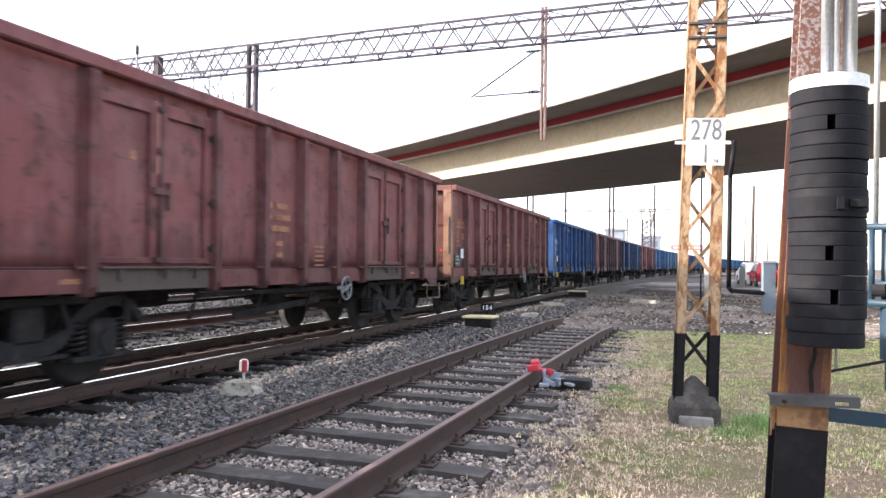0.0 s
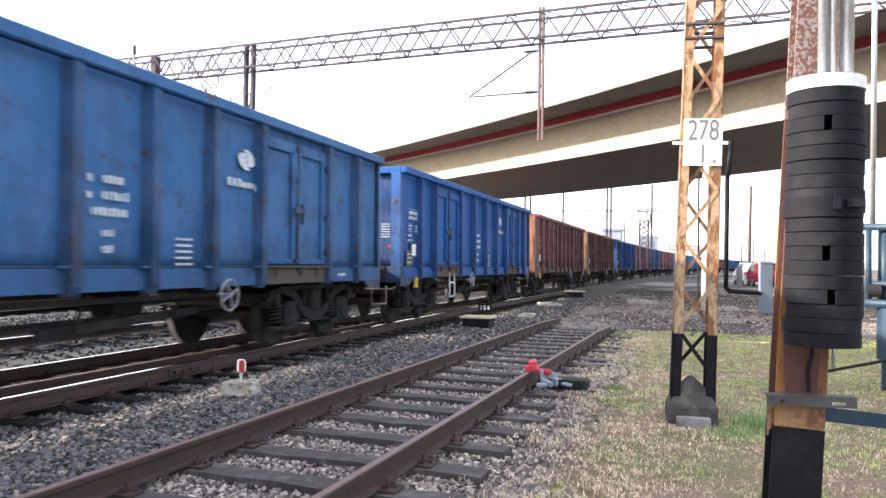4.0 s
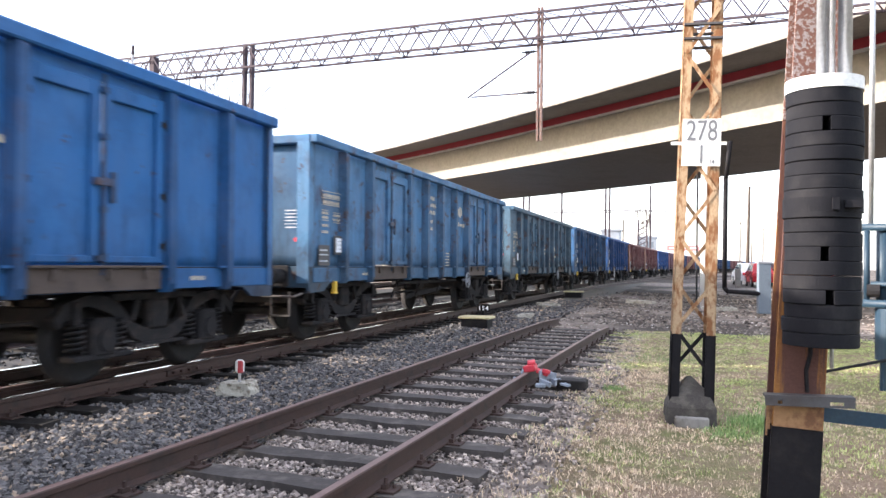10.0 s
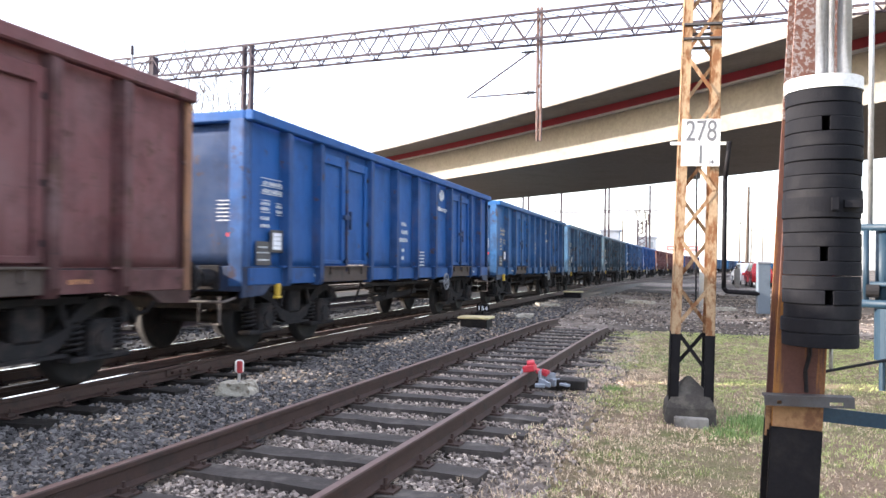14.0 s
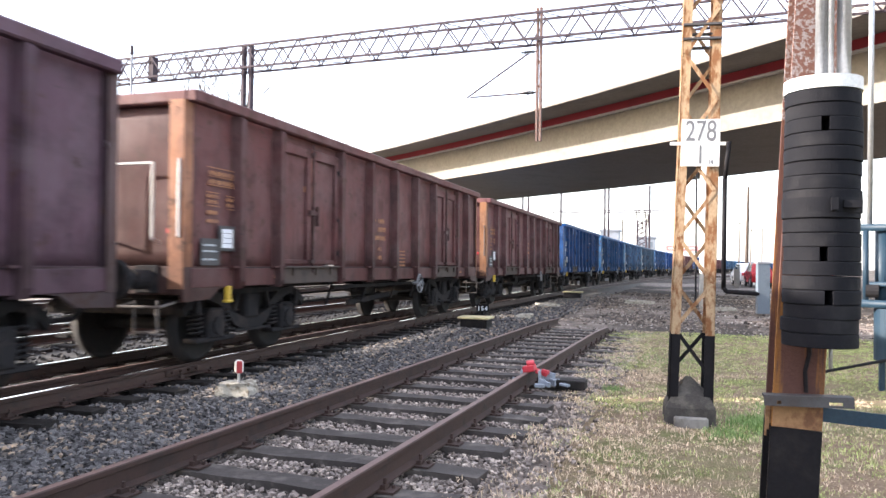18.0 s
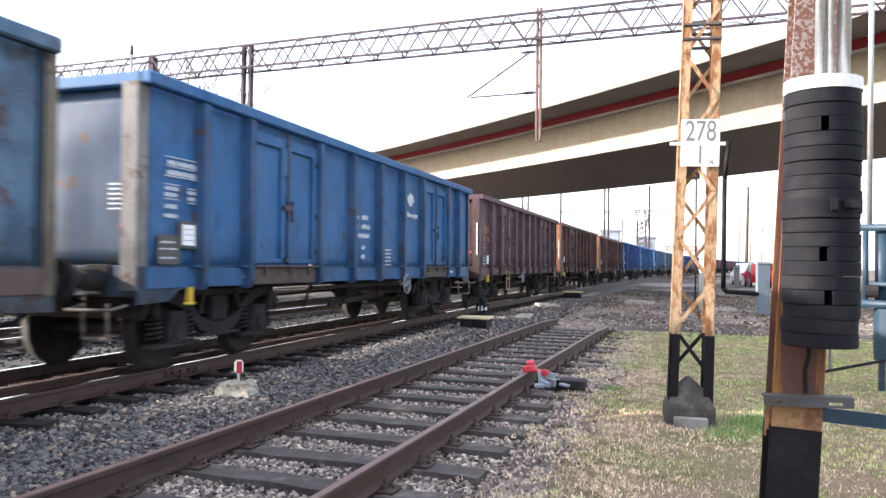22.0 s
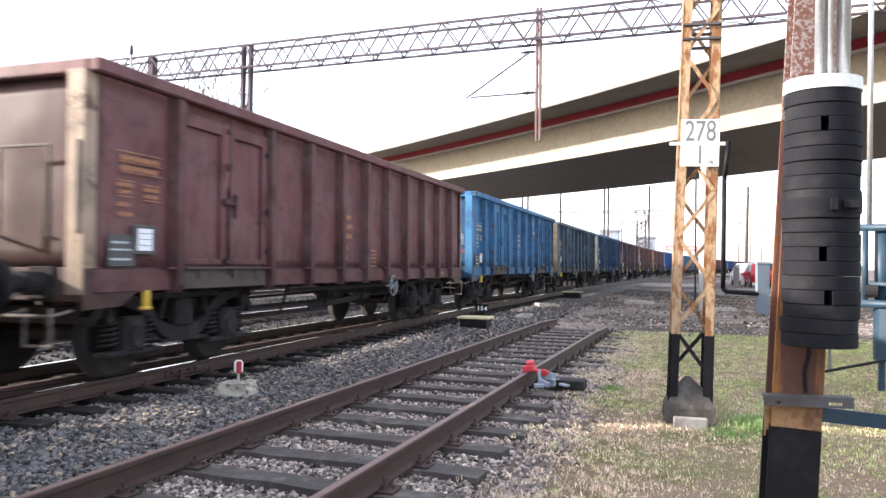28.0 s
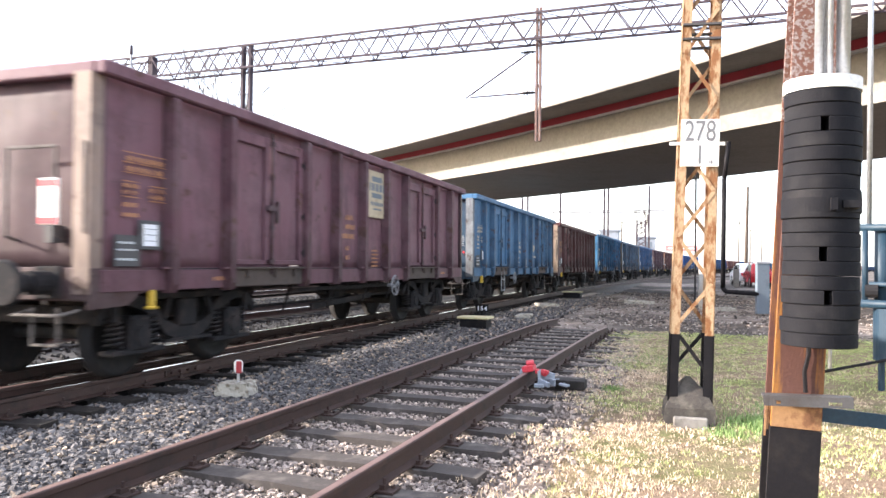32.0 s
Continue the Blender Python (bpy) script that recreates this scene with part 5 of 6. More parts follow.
    tail = part("tail_board", bm, M["white"], last, "white tail board with red ends", loc=(0, -HALF + 0.12, 0))
    bm = bm_new()
    for z in (1.63, 2.0):
        box(bm, 0.79, 1.01, -0.203, -0.199, z, z + 0.065)
    part("red_stripe", bm, M["red_paint"], tail)
    bm = bm_new()
    box(bm, 0.85, 0.95, -0.19, -0.02, 1.45, 1.62)
    part("bracket", bm, M["grey_steel"], tail)
    bm = bm_new()
    box(bm, 0.0, 0.005, 6.80, 7.75, 2.04, 2.90)
    post = part("poster", bm, M["poster"], last, "cream notice with a dark emblem", loc=(1.385, -HALF - 0.16, 0.09))
    bm = bm_new()
    box(bm, 0.006, 0.009, 7.02, 7.50, 2.70, 2.80)
    box(bm, 0.006, 0.009, 7.02, 7.50, 2.40, 2.49)
    for y, w in ((6.92, 0.06), (7.02, 0.13), (7.20, 0.13), (7.38, 0.13), (7.55, 0.06)):
        box(bm, 0.006, 0.009, y, y + w, 2.53, 2.67)
    for i in range(6):
        box(bm, 0.006, 0.009, 6.98 + i * 0.10, 7.05 + i * 0.10, 2.26, 2.33)
    box(bm, 0.006, 0.009, 7.08, 7.48, 2.18, 2.21)
    part("emblem", bm, M["cabinet"], post)


# where the train runs ahead of an even pull, metres at seconds
EASE = ((0, 0.20), (3, 0.06), (6, 0.08), (9, -0.03), (12, 0.0), (14.5, 0.10), (17.7, 0.27), (20, 0.43), (24, 0.47), (26, 0.40), (28, 0.20), (30, 0.07), (32, 0.0))


def run(t):
    """Where the train's tail stands along the track at t seconds."""
    return -207.383 + 6.1748 * t + 0.01528 * t * t + float(np.interp(t, [e[0] for e in EASE], [e[1] for e in EASE]))


def motions():
    times = [0.5 * i for i in range(65)]
    for k, w in enumerate(WAGONS):
        rows = []
        for t in times:
            s = run(t) + 14.04 * k + HALF
            x, y, h = on_track(s)
            rows.append((t, pose(x, y, RAIL) @ pose(0, 0, 0, 0, 0, -math.degrees(h)) @ pose(0, 0, 0, 0, -0.6, 0)))
        walk(w, rows)
    # wheels roll with the way run
    fine = [0.1 * i for i in range(321)]
    for k, w in enumerate(WAGONS[:17]):
        for ax in [o for o in w.children if o.name.startswith("axle")]:
            place = ax.location.copy()
            walk(ax, [(t, pose(*place, -math.degrees((run(t) - run(0)) / 0.46), 0, 0)) for t in fine])


# ---- viaduct ----
VU, VN = (-0.740, 0.673), (0.673, 0.740)


def on_deck(u, w):
    w = w - 0.0016 * (u - 3) ** 2
    return -0.45 + VU[0] * u + VN[0] * w, 36.95 + VU[1] * u + VN[1] * w


def deck_run(bm, prof, a=-46.0, b=110.0, n=40):
    sts = []
    for i in range(n):
        u = a + (b - a) * i / (n - 1)
        x, y = on_deck(u, 0)
        x2, y2 = on_deck(u + 0.1, 0)
        d = Vector((x2 - x, y2 - y)).normalized()
        sts.append((x, y, 0.0, d.y, -d.x))
    sweep(bm, prof, sts)


def build_viaduct():
    v = thing("viaduct", pose(0, 0, 0), "concrete road viaduct with a red band, crossing over the tracks", "bridge", kind="structure")
    bm = bm_new()
    deck_run(bm, [(0, 7.5), (13.4, 7.5), (13.4, 9.96), (0, 9.96)])
    part("girder", bm, M["web"], v, "pale concrete box girder, sunlit along its foot")
    bm = bm_new()
    deck_run(bm, [(-3.5, 9.60), (0.0, 9.965), (13.4, 9.965), (16.9, 9.60), (16.9, 9.82), (13.4, 10.2), (0.0, 10.2), (-3.5, 9.82)])
    part("deck_slab", bm, M["deck"], v, "overhanging concrete deck slab, rising towards the girder")
    bm = bm_new()
    deck_run(bm, [(-0.20, 9.532), (-0.004, 9.532), (-0.004, 9.955), (-0.20, 9.935)])
    part("red_band", bm, M["red"], v, "dull red band under the slab")
    bm = bm_new()
    deck_run(bm, [(-0.27, 9.455), (-0.004, 9.455), (-0.004, 9.528), (-0.27, 9.528)])
    part("ledge", bm, M["pale"], v, "thin pale ledge below the red band")
    bm = bm_new()
    deck_run(bm, [(-3.60, 9.66), (-3.504, 9.58), (-3.504, 9.825), (-3.2, 9.825), (-3.2, 9.87), (-3.60, 9.87)])
    part("coping", bm, M["pale"], v, "pale coping along the deck's edge")
    rail_ = bm_new()
    for z, r in ((10.78, 0.045), (10.02, 0.03)):
        pts = [(*on_deck(-46 + 4 * i, -3.4), z) for i in range(40)]
        for a, b in zip(pts, pts[1:]):
            rod(rail_, a, b, r, 5)
    rl = part("railing", rail_, M["rail_grey"], v, "grey tubular railing on the deck")
    bm = bm_new()
    for i in range(400):
        u = -30 + i * 0.25
        x, y = on_deck(u, -3.4)
        bar(bm, (x, y, 9.86), (x, y, 10.75), 0.030, 0.030)
    ob = part("baluster_row", bm, M["rail_grey"], rl)
    tagged(ob, kind="stuff")
    for u in (-34.0, 46.0):
        bm = bm_new()
        for w in (3.0, 10.4):
            x, y = on_deck(u, w)
            rod(bm, (x, y, -0.2), (x, y, 7.5), 0.7, 20)
        part("pier", bm, M["web"], v)


# ---- overhead line gantry ----
def truss(bm, y, x0, x1, z0, z1, deep, step):
    """A light box truss across the tracks."""
    for yy in (y - deep / 2, y + deep / 2):
        for z in (z0, z1):
            bar(bm, (x0, yy, z), (x1, yy, z), 0.07, 0.07)
    n = int((x1 - x0) / step)
    for i in range(n):
        a, b = x0 + (x1 - x0) * i / n, x0 + (x1 - x0) * (i + 1) / n
        m = (a + b) / 2
        for yy in (y - deep / 2, y + deep / 2):
            bar(bm, (a, yy, z0), (m, yy, z1), 0.042, 0.042)
            bar(bm, (m, yy, z1), (b, yy, z0), 0.042, 0.042)
        bar(bm, (a, y - deep / 2, z0), (b, y + deep / 2, z0), 0.024, 0.024)
        bar(bm, (m, y - deep / 2, z1), (m + step / 2, y + deep / 2, z1), 0.024, 0.024)
        bar(bm, (a, y - deep / 2, z0), (a, y + deep / 2, z0), 0.024, 0.024)
        bar(bm, (m, y - deep / 2, z1), (m, y + deep / 2, z1), 0.024, 0.024)


def build_gantry():
    g = thing("overhead_gantry", pose(-4.48, 24.4, 0) @ pose(0, 0, 0, 0, 0, -3.9) @ pose(4.48, -24.4, 0), "brown steel lattice gantry carrying the overhead line over the tracks", "gantry")
    bm = bm_new()
    truss(bm, 24.4, -34.0, 16.0, 8.95, 9.80, 0.75, 1.15)
    bmesh.ops.transform(bm, matrix=Matrix.Identity(4), verts=bm.verts)
    part("beam", bm, M["gantry"], g, "lattice beam of thin steel angles")
    for x in (-16.15, 16.3):
        bm = bm_new()
        for dx in (-0.17, 0.17):
            box(bm, x + dx - 0.05, x + dx + 0.05, 24.30, 24.50, -0.1, 9.95)
        for i in range(13):
            z = 0.2 + i * 0.78
            for yy in (24.315, 24.485):
                bar(bm, (x - 0.15, yy, z), (x + 0.15, yy, z + (0.39 if i % 2 else 0.0)), 0.035, 0.02)
        part("mast", bm, M["gantry"], g)
    bm = bm_new()
    bar(bm, (-20.85, 24.4, 8.9), (-20.85, 24.4, 9.85), 0.25, 0.3)
    part("joint_plate", bm, M["gantry"], g)
    # hanging posts with their brackets
    for x in (-4.48,):
        bm = bm_new()
        for dx in (-0.06, 0.06):
            box(bm, x + dx - 0.035, x + dx + 0.035, 24.28, 24.42, 5.60, 10.05)
        for z in (5.8, 6.6, 7.4, 8.2, 8.9, 9.6):
            box(bm, x - 0.07, x + 0.07, 24.30, 24.40, z, z + 0.08)
        h = part("hanging_post", bm, M["rust_grey"], g, "rusty twin-channel hanging post")
        bm = bm_new()
        rod(bm, (x - 0.35, 24.35, 8.57), (x - 2.55, 24.35, 7.20), 0.032, 6)
        rod(bm, (x - 0.35, 24.35, 7.23), (x - 2.40, 24.35, 7.22), 0.028, 6)
        rod(bm, (x - 0.36, 24.35, 8.60), (x - 0.36, 24.35, 6.7), 0.010, 5)
        part("bracket_arm", bm, M["gantry"], h)
        for z in (8.60, 7.23):
            bm = bm_new()
            rod(bm, (x - 0.10, 24.35, z), (x - 0.62, 24.35, z), 0.03, 8)
            for k in range(4):
                xx = x - 0.2 - k * 0.09
                rod(bm, (xx, 24.35, z), (xx - 0.03, 24.35, z), 0.065, 10)
            part("insulator", bm, M["dark_steel"], h)


# ---- lattice mast with the kilometre board ----
def build_mast():
    m = thing("lattice_mast", pose(0.102, 7.74, 0) @ pose(0, 0, 0, 0, 0, 3.0) @ pose(0, 0, 0, 0.0, 1.35, 0), "rusty lattice mast, black below, with a white number board", "mast")
    zt = 6.4
    wide = lambda z: 0.206 - 0.0070 * z
    legs = []
    for sx in (-1, 1):
        for sy in (-1, 1):
            bm = bm_new()
            for z0, z1 in ((0.845, zt),):
                a, b = (sx * wide(z0), sy * 0.17, z0), (sx * wide(z1), sy * 0.14, z1)
                w = 0.085
                for (p, q) in (((w, 0.010)), ((0.010, w))):
                    va = []
                    for (ox, oy) in ((0, 0), (-sx * p, 0), (-sx * p, -sy * q), (0, -sy * q)):
                        va.append((bm.verts.new((a[0] + ox, a[1] + oy, a[2])), bm.verts.new((b[0] + ox, b[1] + oy, b[2]))))
                    for i in range(4):
                        bm.faces.new((va[i][0], va[(i + 1) % 4][0], va[(i + 1) % 4][1], va[i][1]))
            legs.append(part("leg", bm, M["rust_mast"], m, "rusty steel angle with flaking pale paint"))
            bm = bm_new()
            a, b = (sx * wide(0.2), sy * 0.17, 0.2), (sx * wide(0.85), sy * 0.17, 0.85)
            w = 0.089
            for (p, q) in (((w, 0.013)), ((0.013, w))):
                va = []
                for (ox, oy) in ((0.002 * sx, 0.002 * sy), (-sx * p, 0.002 * sy), (-sx * p, -sy * q), (0.002 * sx, -sy * q)):
                    va.append((bm.verts.new((a[0] + ox, a[1] + oy, a[2])), bm.verts.new((b[0] + ox, b[1] + oy, b[2]))))
                for i in range(4):
                    bm.faces.new((va[i][0], va[(i + 1) % 4][0], va[(i + 1) % 4][1], va[i][1]))
                bm.faces.new([k[1] for k in va])
            part("leg_foot", bm, M["black"], m, "leg foot painted black")
    # crossed lacing
    step = 0.445
    z = 0.46
    i = 0
    while z < zt - step:
        mat = M["black"] if z < 0.60 else M["rust_mast"]
        for sy in (-1, 1):
            y = sy * 0.165
            d = 1 if (i + (sy > 0)) % 2 else -1
            bm = bm_new()
            bar(bm, (-d * (wide(z) - 0.03), y, z), (d * (wide(z + step) - 0.03), y, z + step), 0.008, 0.036)
            part("lacing", bm, mat, m)
        for sx in (-1, 1):
            bm = bm_new()
            d = 1 if i % 2 else -1
            bar(bm, (sx * (wide(z) - 0.006), -d * 0.15, z), (sx * (wide(z + step) - 0.006), d * 0.15, z + step), 0.008, 0.04)
            part("lacing", bm, mat, m)
        z += step
        i += 1
    for z in (3.72, 3.86):
        for sy in (-1, 1):
            bm = bm_new()
            bar(bm, (-wide(z), sy * 0.165, z), (wide(z), sy * 0.165, z), 0.05, 0.02)
            part("tie_plate", bm, M["grey_steel"], m)
    # board
    bm = bm_new()
    box(bm, -0.165, 0.188, -0.20, -0.195, 2.475, 2.930, bevel=0.002)
    bd = part("number_board", bm, M["white"], m, "white enamel board with grey numerals 278 1")
    for txt, x, z, s in (("278", 0.012, 2.722, 0.285), ("1", 0.012, 2.503, 0.255), ("14", 0.11, 2.495, 0.065)):
        cu = bpy.data.curves.new("numeral", "FONT")
        cu.body, cu.size, cu.align_x, cu.extrude, cu.offset = txt, s, "CENTER", 0.001, 0.002
        tmp = new("numeral", cu)
        me = bpy.data.meshes.new_from_object(tmp.evaluated_get(bpy.context.evaluated_depsgraph_get()))
        bpy.data.objects.remove(tmp)
        me.materials.clear()
        me.materials.append(M["num_grey"])
        ob = put("numeral", me, bd, (x, -0.202, z), (90, 0, 0))
        ob.scale = (0.68, 1, 1)
    for a, b in ((-0.27, -0.16), (0.185, 0.24)):
        bm = bm_new()
        box(bm, a, b, -0.202, -0.19, 2.68, 2.71)
        part("board_strap", bm, M["white"], bd)
    # footing
    f = thing("mast_footing", pose(0.102, 7.74, 0) @ pose(0, 0, 0, 0, 0, 3.0), "weathered concrete mast footing with a peaked top", "footing")
    bm = bm_new()
    prof = [(0.245, -0.2), (0.228, 0.15), (0.215, 0.175), (0.165, 0.27), (0.07, 0.37), (0.02, 0.42)]
    rings = [[bm.verts.new((sx * r, sy * r, z)) for sx, sy in ((-1, -1), (1, -1), (1, 1), (-1, 1))] for r, z in prof]
    for p, q in zip(rings, rings[1:]):
        for i in range(4):
            bm.faces.new((p[i], p[(i + 1) % 4], q[(i + 1) % 4], q[i]))
    bm.faces.new(rings[-1])
    bm.faces.new(rings[0][::-1])
    bmesh.ops.subdivide_edges(bm, edges=bm.edges, cuts=3, use_grid_fill=True)
    for v in bm.verts:
        v.co += 0.016 * noise.noise_vector(v.co * 5.0)
    part("block", bm, M["concrete_dark"], f)
    bm = bm_new()
    box(bm, -0.155, 0.155, -0.345, -0.275, -0.06, 0.085, bevel=0.012)
    part("plate", bm, M["concrete"], f, "small pale concrete slab")


# ---- post with the tensioning weights, close by ----
def build_tension_post():
    base = pose(0.500, 4.02, 0) @ pose(0, 0, 0, 0, 2.75, 2.0)
    p = thing("steel_post", base, "rusty steel H-beam post, its foot painted black", "post")

    def beam(z0, z1, mat, grow, tail, lab):
        for y in (-0.103, 0.103):
            bm = bm_new()
            box(bm, -0.112 - grow, 0.112 + grow, y - 0.008 - grow, y + 0.008 + grow, z0, z1, bevel=0.002)
            part("flange" + tail, bm, mat, p, lab)
        bm = bm_new()
        box(bm, -0.006 - grow, 0.006 + grow, -0.095, 0.095, z0, z1)
        part("web" + tail, bm, mat, p, lab)

    beam(0.74, 2.25, M["rust_deep"], 0.0, "_mid", "deep rust with orange runs")
    beam(2.252, 3.9, M["rust_grey"], 0.0, "", "flaking grey paint over rust")
    beam(-0.2, 0.738, M["black"], 0.002, "_foot", "foot painted black")
    for z0, z1, mat, lab in ((0.742, 3.9, "rust_deep", "narrow rusty rear angle"), (-0.2, 0.738, "black", "rear angle painted black")):
        bm = bm_new()
        box(bm, -0.066, -0.030, 0.262, 0.270, z0, z1)
        box(bm, -0.066, -0.058, 0.200, 0.262, z0, z1)
        part("rear_angle", bm, M[mat], p, lab)
    bm = bm_new()
    box(bm, -0.108, 0.108, -0.1155, -0.1115, 0.742, 0.862)
    part("cover_strip", bm, M["rust_orange"], p, "strip with peeling orange paint")
    bm = bm_new()
    box(bm, -0.160, 0.225, -0.185, -0.112, 0.897, 0.910)
    for a, b in ((-0.160, -0.105), (-0.085, 0.120), (0.178, 0.225)):
        box(bm, a, b, -0.185, -0.177, 0.860, 0.897)
    for a, b in ((-0.105, -0.085), (0.120, 0.178)):
        box(bm, a, b, -0.185, -0.177, 0.860, 0.870)
        box(bm, a, b, -0.185, -0.177, 0.886, 0.897)
    bmesh.ops.transform(bm, matrix=pose(0.03, 0, 0.89) @ pose(0, 0, 0, 0, -4.0, 0) @ pose(-0.03, 0, -0.89), verts=bm.verts)
    part("angle_bracket", bm, M["grey_steel"], p, "grey slotted angle bracket")
    bm = bm_new()
    for i in range(5):
        box(bm, -0.138 + i * 0.011, -0.129 + i * 0.011, -0.10 + i * 0.004, -0.092 + i * 0.004, 0.69 + 0.03 * (i % 3), 0.835)
    part("splinter", bm, M["rust_orange"], p, "peeling orange paint")
    bm = bm_new()
    bar(bm, (0.12, 0.02, 0.80), (1.3, 0.25, 0.745), 0.012, 0.070)
    part("tie_bar", bm, M["blue_frame"], p, "blue-painted flat tie bar")
    bm = bm_new()
    rod(bm, (0.12, 0.1, 0.99), (0.95, 0.35, 1.20), 0.008, 6)
    part("stay_wire", bm, M["dark_steel"], p)
    bm = bm_new()
    bent(bm, [(0.03, -0.12, 1.20), (0.035, -0.13, 1.10), (0.02, -0.13, 1.02), (0.03, -0.13, 0.92)], 0.010, 6)
    part("cable_loop", bm, M["black"], p)
    # weights, hanging free
    w = thing("tension_weights", pose(0.596, 3.700, 0) @ pose(0, 0, 0, 0, 0.4, 0), "stack of black cast discs under a white cap, hung on rods", "weights")
    rng = random.Random(3)
    n, z = 18, 1.160
    h = (2.292 - z) / n
    R = 0.158
    for i in range(n):
        bm = bm_new()
        slot = {3: 0.17, 6: 0.02, 15: 0.03}.get(i)
        seg = 72
        a0 = -1.70 + (slot or 0.0)
        gap = 0.22 if slot is not None else 0.0
        r0 = R + rng.uniform(-0.003, 0.003)
        top = h - rng.uniform(0.0008, 0.0025)
        prof = [(0.03, 0.0), (r0 - 0.003, 0.0), (r0, 0.003), (r0, top - 0.003), (r0 - 0.003, top), (0.03, top)]
        rings = []
        for k in range(seg + 1):
            a = a0 + gap / 2 + (2 * math.pi - gap) * k / seg
            rings.append([bm.verts.new((r * math.cos(a), r * math.sin(a), q)) for r, q in prof])
        for p_, q_ in zip(rings, rings[1:]):
            for j in range(5):
                bm.faces.new((p_[j], p_[j + 1], q_[j + 1], q_[j]))
        if slot is not None:
            bm.faces.new(rings[0])
            bm.faces.new(rings[-1][::-1])
        else:
            bmesh.ops.remove_doubles(bm, verts=bm.verts, dist=0.0004)
        part("disc", bm, M["weight"], w, loc=(rng.uniform(-0.005, 0.005), rng.uniform(-0.004, 0.004), z + i * h))
    bm = bm_new()
    rod(bm, (0, 0, 2.292), (0, 0, 2.348), R + 0.003, 72)
    part("cap", bm, M["white"], w, "white painted cap disc")
    bm = bm_new()
    rod(bm, (0, 0, 1.752), (0, 0, 1.815), R + 0.006, 72)
    box(bm, 0.010, 0.035, -R - 0.030, -R + 0.03, 1.757, 1.81)
    box(bm, 0.06, 0.13, -R - 0.012, -R + 0.06, 1.768, 1.80)
    part("clamp_band", bm, M["weight"], w, "clamp band with a bolted lug")
    for x, y, r, z0, lab in ((0.035, 0.0, 0.012, 2.34, "thin bright hanger rod"), (0.02, 0.06, 0.016, 2.34, ""), (-0.012, 0.02, 0.020, 2.34, "pale galvanised guide tube"), (0.10, 0.03, 0.030, 2.34, "pale galvanised guide tube"), (0.05, 0.0, 0.008, 1.06, "")):
        bm = bm_new()
        rod(bm, (x * 0.9, y, z0), (x * 0.9, y, 4.0 if z0 > 2 else 1.2), r, 12)
        part("hanger_rod" if r < 0.018 else "guide_tube", bm, M["galv"], w, lab, smooth=True)


# ---- small things by the tracks ----
def build_small():
    # striped marker post on its concrete block
    m = thing("fouling_marker", pose(-4.86, 7.50, 0) @ pose(0, 0, 0, 0, 0, 12), "small red and white marker on a broken concrete block", "track marker")
    bm = bm_new()
    box(bm, -0.20, 0.20, -0.15, 0.15, -0.05, 0.10)
    bmesh.ops.subdivide_edges(bm, edges=bm.edges, cuts=3, use_grid_fill=True)
    for v in bm.verts:
        v.co += 0.03 * noise.noise_vector(v.co * 7.0)
        if v.co.z > 0.05:
            v.co.x *= 0.85
    part("block", bm, M["rubble"], m, "crumbling pale concrete block")
    bm = bm_new()
    rod(bm, (0.02, 0, 0.05), (0.02, 0, 0.22), 0.018, 8)
    part("stem", bm, M["galv"], m)
    bm = bm_new()
    box(bm, -0.032, 0.072, -0.035, 0.035, 0.20, 0.355, bevel=0.026)
    hd = part("head", bm, M["white"], m)
    bm = bm_new()
    box(bm, -0.004, 0.066, -0.0385, 0.0385, 0.203, 0.345, bevel=0.014)
    part("red_stripe", bm, M["red"], hd)
    # points box with a cream lid
    for (x, y, w, d, h) in ((-4.72, 17.6, 0.66, 0.55, 0.17), (-4.85, 36.0, 0.8, 0.6, 0.20)):
        b = thing("points_box", pose(x, y, 0), "black cable box with a cream lid between the tracks", "cable box")
        bm = bm_new()
        box(bm, -w / 2, w / 2, -d / 2, d / 2, -0.05, h, bevel=0.02)
        part("body", bm, M["black"], b)
        bm = bm_new()
        box(bm, -w / 2 - 0.06, w / 2 + 0.06, -d / 2 - 0.05, d / 2 + 0.05, h, h + 0.055, bevel=0.015)
        part("lid", bm, M["cream"], b)
    s = thing("number_plate_stand", pose(-4.98, 19.2, 0), "low stand with pale number figures", "track sign")
    for i, txt in enumerate("154"):
        cu = bpy.data.curves.new("figure", "FONT")
        cu.body, cu.size, cu.align_x, cu.extrude, cu.offset = txt, 0.16, "CENTER", 0.002, 0.004
        tmp = new("figure", cu)
        me = bpy.data.meshes.new_from_object(tmp.evaluated_get(bpy.context.evaluated_depsgraph_get()))
        bpy.data.objects.remove(tmp)
        me.materials.clear()
        me.materials.append(M["label"])
        put("figure", me, s, (-0.10 + i * 0.10, 0.005, 0.27), (90, 0, 0))
    bm = bm_new()
    box(bm, -0.17, 0.17, 0.012, 0.03, 0.24, 0.43)
    bar(bm, (0, 0.03, -0.09), (0, 0.03, 0.3), 0.05, 0.05)
    part("board", bm, M["black"], s)
    # derailer-like clamp on the siding rail
    x, y = on_siding(9.15, 0.800)
    c = thing("rail_clamp", pose(x, y, RAIL) @ pose(0, 0, 0, 0, 0, -2), "red-topped steel clamp locked on the siding rail", "rail clamp")
    bm = bm_new()
    box(bm, -0.085, 0.06, -0.09, 0.09, 0.006, 0.085, pose(0, 0, 0, 0, -12, 0), bevel=0.012)
    box(bm, -0.045, 0.055, -0.02, 0.10, 0.075, 0.125, pose(0, 0, 0, 10, -8, 14), bevel=0.014)
